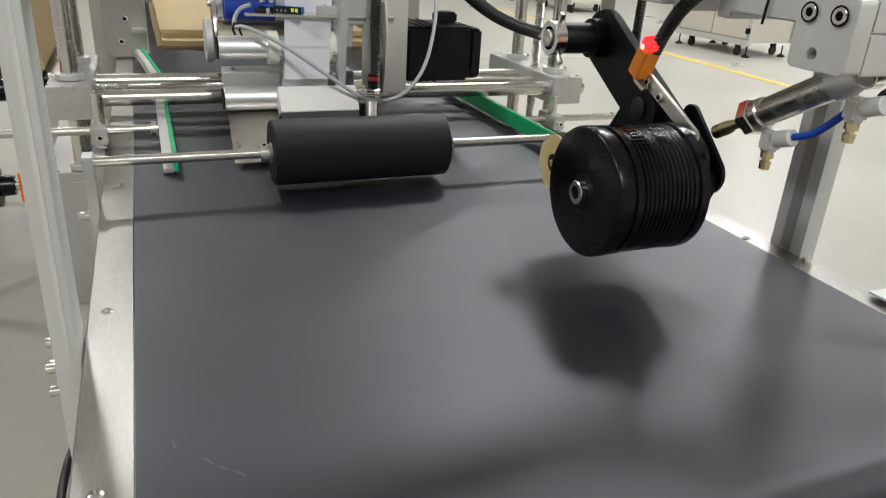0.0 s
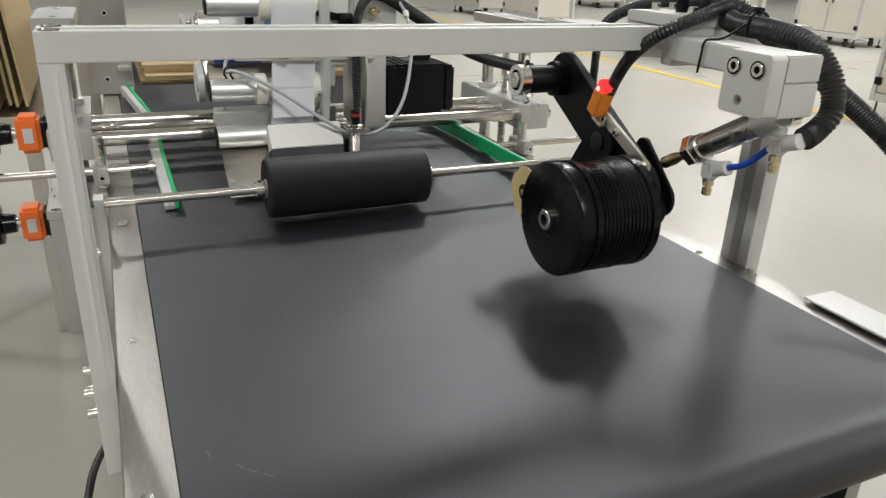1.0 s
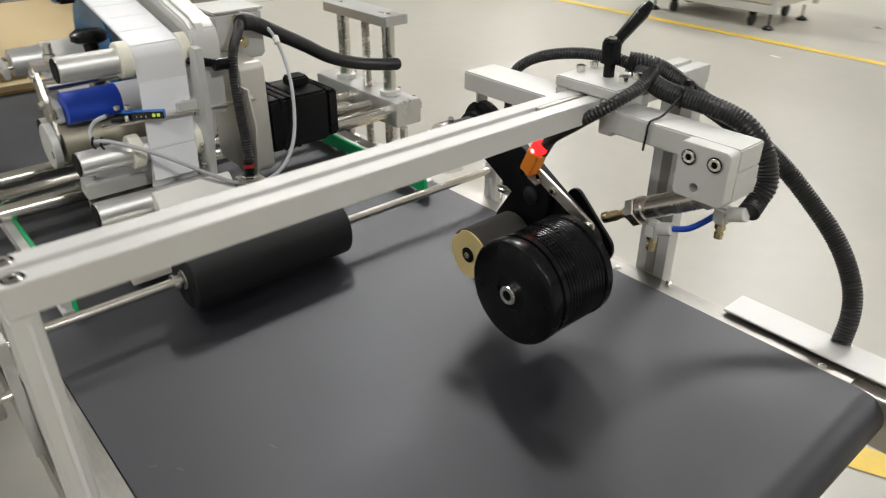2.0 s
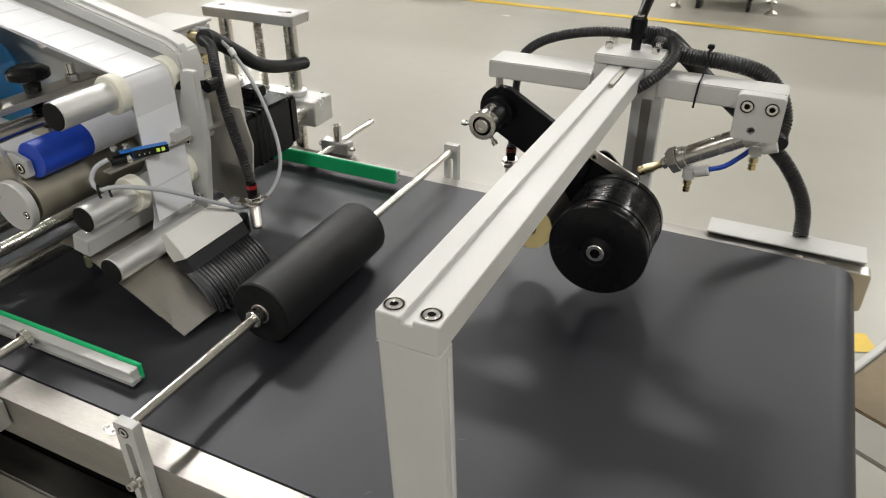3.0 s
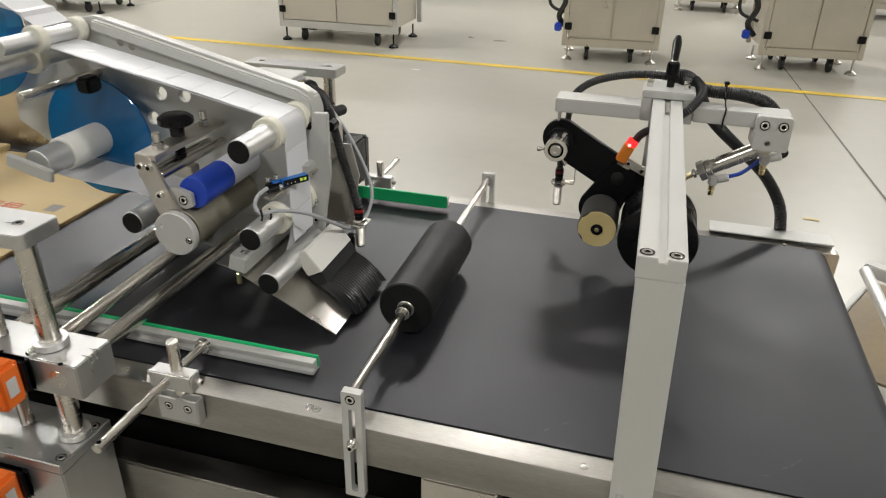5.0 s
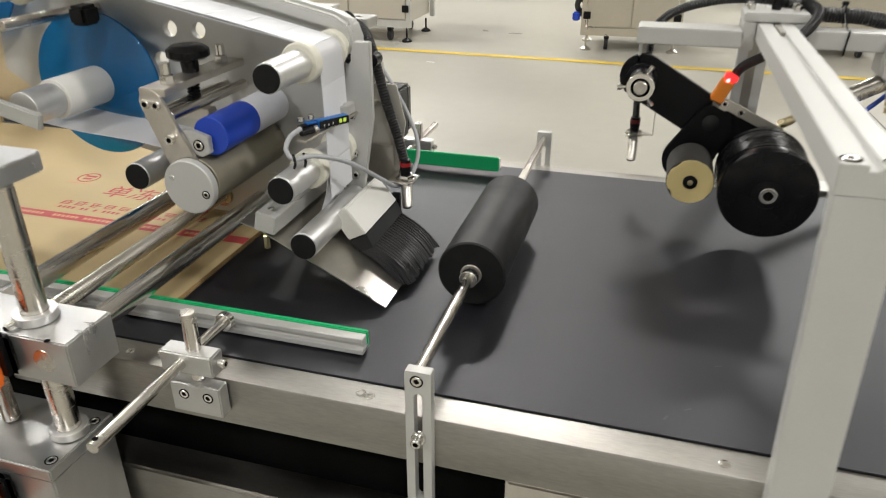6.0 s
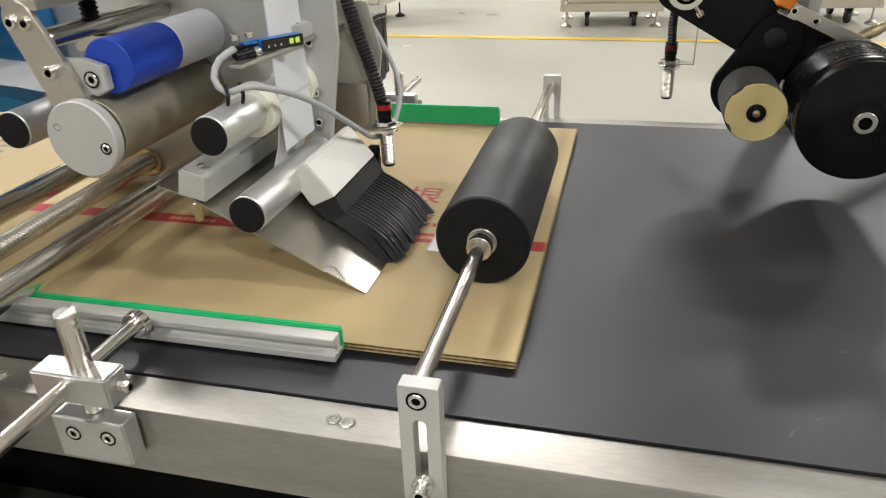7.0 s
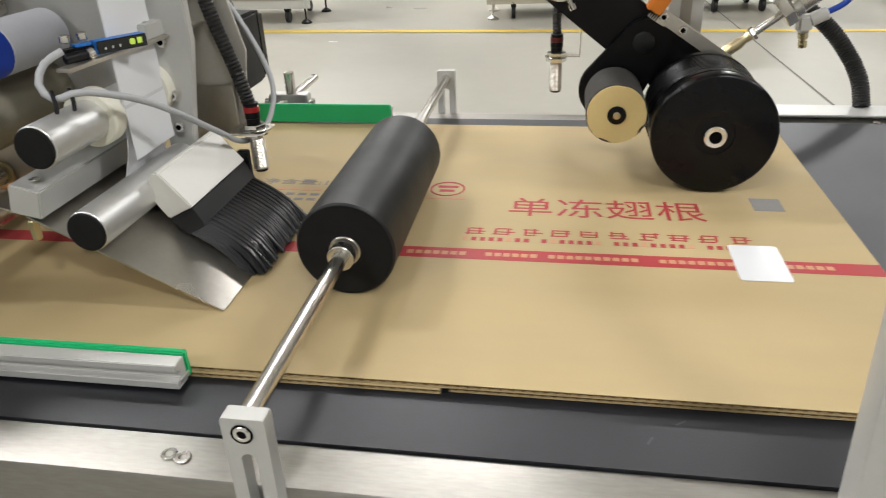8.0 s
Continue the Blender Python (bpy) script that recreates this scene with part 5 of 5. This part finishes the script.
def askew(u0, u1, v0, v1, z0, z1, ox, oy, turn):
    """A bar or board laid at an angle: u along it, v across it, from the corner (ox, oy)."""
    bb = box(u0, u1, v0, v1, z0, z1, 0.002)
    bmesh.ops.transform(bb, matrix=pose(ox, oy, 0, 0, 0, turn), verts=bb.verts)
    return bb


part("end_bar", askew(0.0, 0.70, -0.013, 0.013, 0.728, 0.752, 0.735, 0.782, -35), "alu", tr)
part("end_bar", askew(0.0, 0.66, 0.020, 0.046, 0.735, 0.765, 0.765, 0.772, -35), "alu", tr)
part("panel", askew(0.0, 0.95, -0.42, 0.0, 0.556, 0.566, 0.861, 1.084, -28), "mdf", tr, "scuffed brown panel")
part("panel_edge", askew(-0.014, -0.001, -0.50, 0.0, 0.552, 0.570, 0.861, 1.084, -28), "alu", tr)
part("pale_strip", askew(0.0, 0.95, -0.50, -0.421, 0.556, 0.564, 0.861, 1.084, -28), "floor", tr, "pale worn strip along the panel")
part("lower_panel", askew(0.19, 0.95, -1.12, -0.501, 0.545, 0.555, 0.861, 1.084, -28), "card", tr, "plain tan board")
for px, py in ((0.728, -0.2), (1.22, 0.44), (1.60, 0.66)):
    part("leg", box(px - 0.013, px + 0.013, py - 0.013, py + 0.013, 0.0, 0.727 if px < 1.5 else 0.5555, 0.002), "alu", tr)

# ---- machines on castors across the aisle ----


def cabinet(material, label, w=1.1, dp=0.75, h=1.25, z0=0.125):
    c = thing("machine_cabinet", (0, 0, 0), label, "cabinet", "machine cabinets")
    part("body", box(-w / 2 + 0.03, w / 2 - 0.03, 0.02, dp - 0.02, z0 + 0.03, h - 0.03, 0.004), material, c)
    for sx in (-1, 1):
        for yy in (0, dp - 0.04):
            part("frame_post", box(sx * w / 2 - 0.02, sx * w / 2 + 0.02, yy, yy + 0.04, z0, h, 0.003), "alu" if material == "cream" else material, c)
    for zz, rail_h in ((z0, 0.065), (h - 0.04, 0.04)):
        part("frame_rail", box(-w / 2 + 0.021, w / 2 - 0.021, 0.002, 0.038, zz, zz + rail_h, 0.003), "alu" if material == "cream" else material, c)
    for sx in (-1, 1):
        x0, x1 = sorted((sx * 0.006, sx * (w / 2 - 0.028)))
        door = part("door", box(x0, x1, 0.004, 0.0195, z0 + 0.075, h - 0.05, 0.003), material, c)
        part("handle", box(sx * 0.06 - 0.014, sx * 0.06 + 0.014, -0.018, 0.0035, 0.62, 0.78, 0.006), "black", door, "black pull handle")
        for hz in (0.29, 1.0):
            part("hinge", box(sx * (w / 2 - 0.025) - 0.03, sx * (w / 2 - 0.025) + 0.03, -0.012, 0.0015, hz - 0.03, hz + 0.03, 0.003), "black", door)
    for sx in (-1, 1):
        for yy in (0.08, dp - 0.1):
            cx = sx * (w / 2 - 0.20)
            ca = part("caster", box(cx - 0.022, cx + 0.022, yy - 0.03, yy + 0.03, 0.09, z0 - 0.001, 0.003), "black", c)
            part("caster_wheel", cyl((cx - 0.016, yy, 0.05), (cx + 0.016, yy, 0.05), 0.05, 24, 0.004), "rubber", ca)
            fx = sx * (w / 2 - 0.03)
            part("levelling_foot", turned((fx, yy - 0.04, 0.0), (fx, yy - 0.04, z0 - 0.001), [(0, 0.045), (0.1, 0.045), (0.26, 0.016), (0.28, 0.008), (1, 0.008)], 24), "black" if material == "cream" else "steel", c)
    return c


ca = cabinet("cream", "cream machine cabinet with aluminium frame on black castors", 1.14)
ca.location = (-2.55, 5.77, 0)
for x, y, rz, ww in ((-6.2, 6.3, 4, 1), (-10.7, 6.7, 2, 1), (-12.7, 6.6, 0, 1), (-7.4, 10.3, 0, 1), (-10.2, 10.6, 0, 1), (-14.8, 10.9, 0, 1), (-3.6, 9.2, 0, 1), (-1.0, 9.6, 0, 1)):
    copy_thing(ca, pose(x, y, 0, 0, 0, rz))
cb = cabinet("cabsteel", "steel-grey machine cabinet with double doors on castors", 0.78, 0.6)
cb.matrix_basis = pose(-0.065, 5.89, 0, 0, 0, 4)
for x, y, rz in ((1.567, 6.09, 5), (3.3, 6.3, 1), (2.9, 9.4, 0), (0.9, 9.2, 0)):
    copy_thing(cb, pose(x, y, 0, 0, 0, rz))
for x, y in ((-0.50, 5.95), (1.06, 6.2)):
    hb = thing("cable_bundle", (x, y, 0.3), "bundle of black cables and air lines on a cabinet side", "cable bundle")
    part("cables", sweep([(x + 0.06, y, 1.15), (x, y - 0.05, 0.9), (x - 0.03, y - 0.05, 0.68), (x + 0.03, y - 0.08, 0.5), (x - 0.02, y - 0.05, 0.36), (x + 0.05, y, 0.26)], 0.024, 0.03, 10), "hose", hb)
    part("loop", sweep([(x + 0.05, y - 0.02, 0.85), (x - 0.09, y - 0.06, 0.66), (x - 0.10, y - 0.06, 0.46), (x + 0.06, y - 0.02, 0.38)], 0.014, 0.03, 10), "hose", hb)
    part("valve", box(x - 0.05, x + 0.01, y - 0.09, y - 0.02, 0.24, 0.31, 0.01), "blue", hb)

# ---- what moves ----


def motions():
    v = 0.382
    rest = -1.12
    t0 = 6.97 + (rest - 0.033) / v
    rows = [(0.0, pose(rest, 0, 0)), (max(t0 - 0.3, 0.5), pose(rest, 0, 0)), (t0, pose(rest, 0, 0))]
    t = math.ceil(t0 * 5) / 5
    while t < 8.01:
        rows.append((t, pose(0.033 + v * (t - 6.97), 0, 0)))
        t += 0.2
    if rows[-1][0] < 7.99:
        rows.append((8.0, pose(0.033 + v * 1.03, 0, 0)))
    walk(carton, rows)

    def lx(t):
        return 0.033 + v * (t - 6.97)
    ta = 6.84
    park = pose(-0.1135, 0.284, 0.8250, 0, SL, 0)
    flat = [(t, pose(lx(t) - 0.0955, 0.284, CT + 0.00045)) for t in (ta + 0.10, 7.2, 7.4, 7.6, 7.8, 8.0)]
    walk(stick, [(0.0, park), (ta - 0.2, park), (ta, park)] + flat)

    # roll turned by the passing carton
    spin = [(0.0, 0.0), (6.6, 0.0), (6.86, 0.0)]
    t = 6.96
    while t < 8.001:
        spin.append((round(t, 2), -math.degrees(v * (t - 6.88) / 0.040)))
        t += 0.13
    walk(roll, [(t, pose(0, 0, 0, 0, a, 0)) for t, a in spin])

    # arm swings down on the carton, its wheel then rolls
    swing = [(0.0, 0.0), (7.2, 0.0), (7.45, 0.0), (7.55, 2.2), (7.65, 6.2), (7.72, 8.4), (7.8, 8.6), (8.0, 8.6)]
    walk(arm, [(t, pose(*PV, 0, a, 0)) for t, a in swing])
    wl = Vector((WX, WY, WZ)) - Vector(PV)
    walk(wheel, [(t, pose(*wl, 0, a, 0)) for t, a in ((0.0, 0), (7.6, 0), (7.68, -4), (7.78, -38), (7.9, -81), (8.0, -117))])
    il = Vector((IX, 0.4575, IZ)) - Vector(PV)
    walk(ink, [(t, pose(*il, 0, a, 0)) for t, a in ((0.0, 0), (7.6, 0), (7.68, 8), (7.74, 45), (7.82, 105), (7.9, 165), (8.0, 235))])

    # cylinder follows the end of the link
    e0 = C0 - cyl_way * 0.040
    rows_c, rows_p = [], []
    base = math.atan2(cyl_way.z, cyl_way.x)
    for t, a in swing:
        r = radians(a)
        dx, dz = e0.x - PV[0], e0.z - PV[2]
        q = Vector((PV[0] + dx * math.cos(r) + dz * math.sin(r), e0.y, PV[2] - dx * math.sin(r) + dz * math.cos(r)))
        way = C1 - q
        turn = base - math.atan2(way.z, way.x)
        rows_c.append((t, pose(*C1, 0, math.degrees(turn), 0)))
        rows_p.append((t, Matrix.Translation((C0 - C1) - cyl_way * (way.length - (C1 - e0).length))))
    walk(cylinder, rows_c)
    walk(piston, rows_p)


motions()
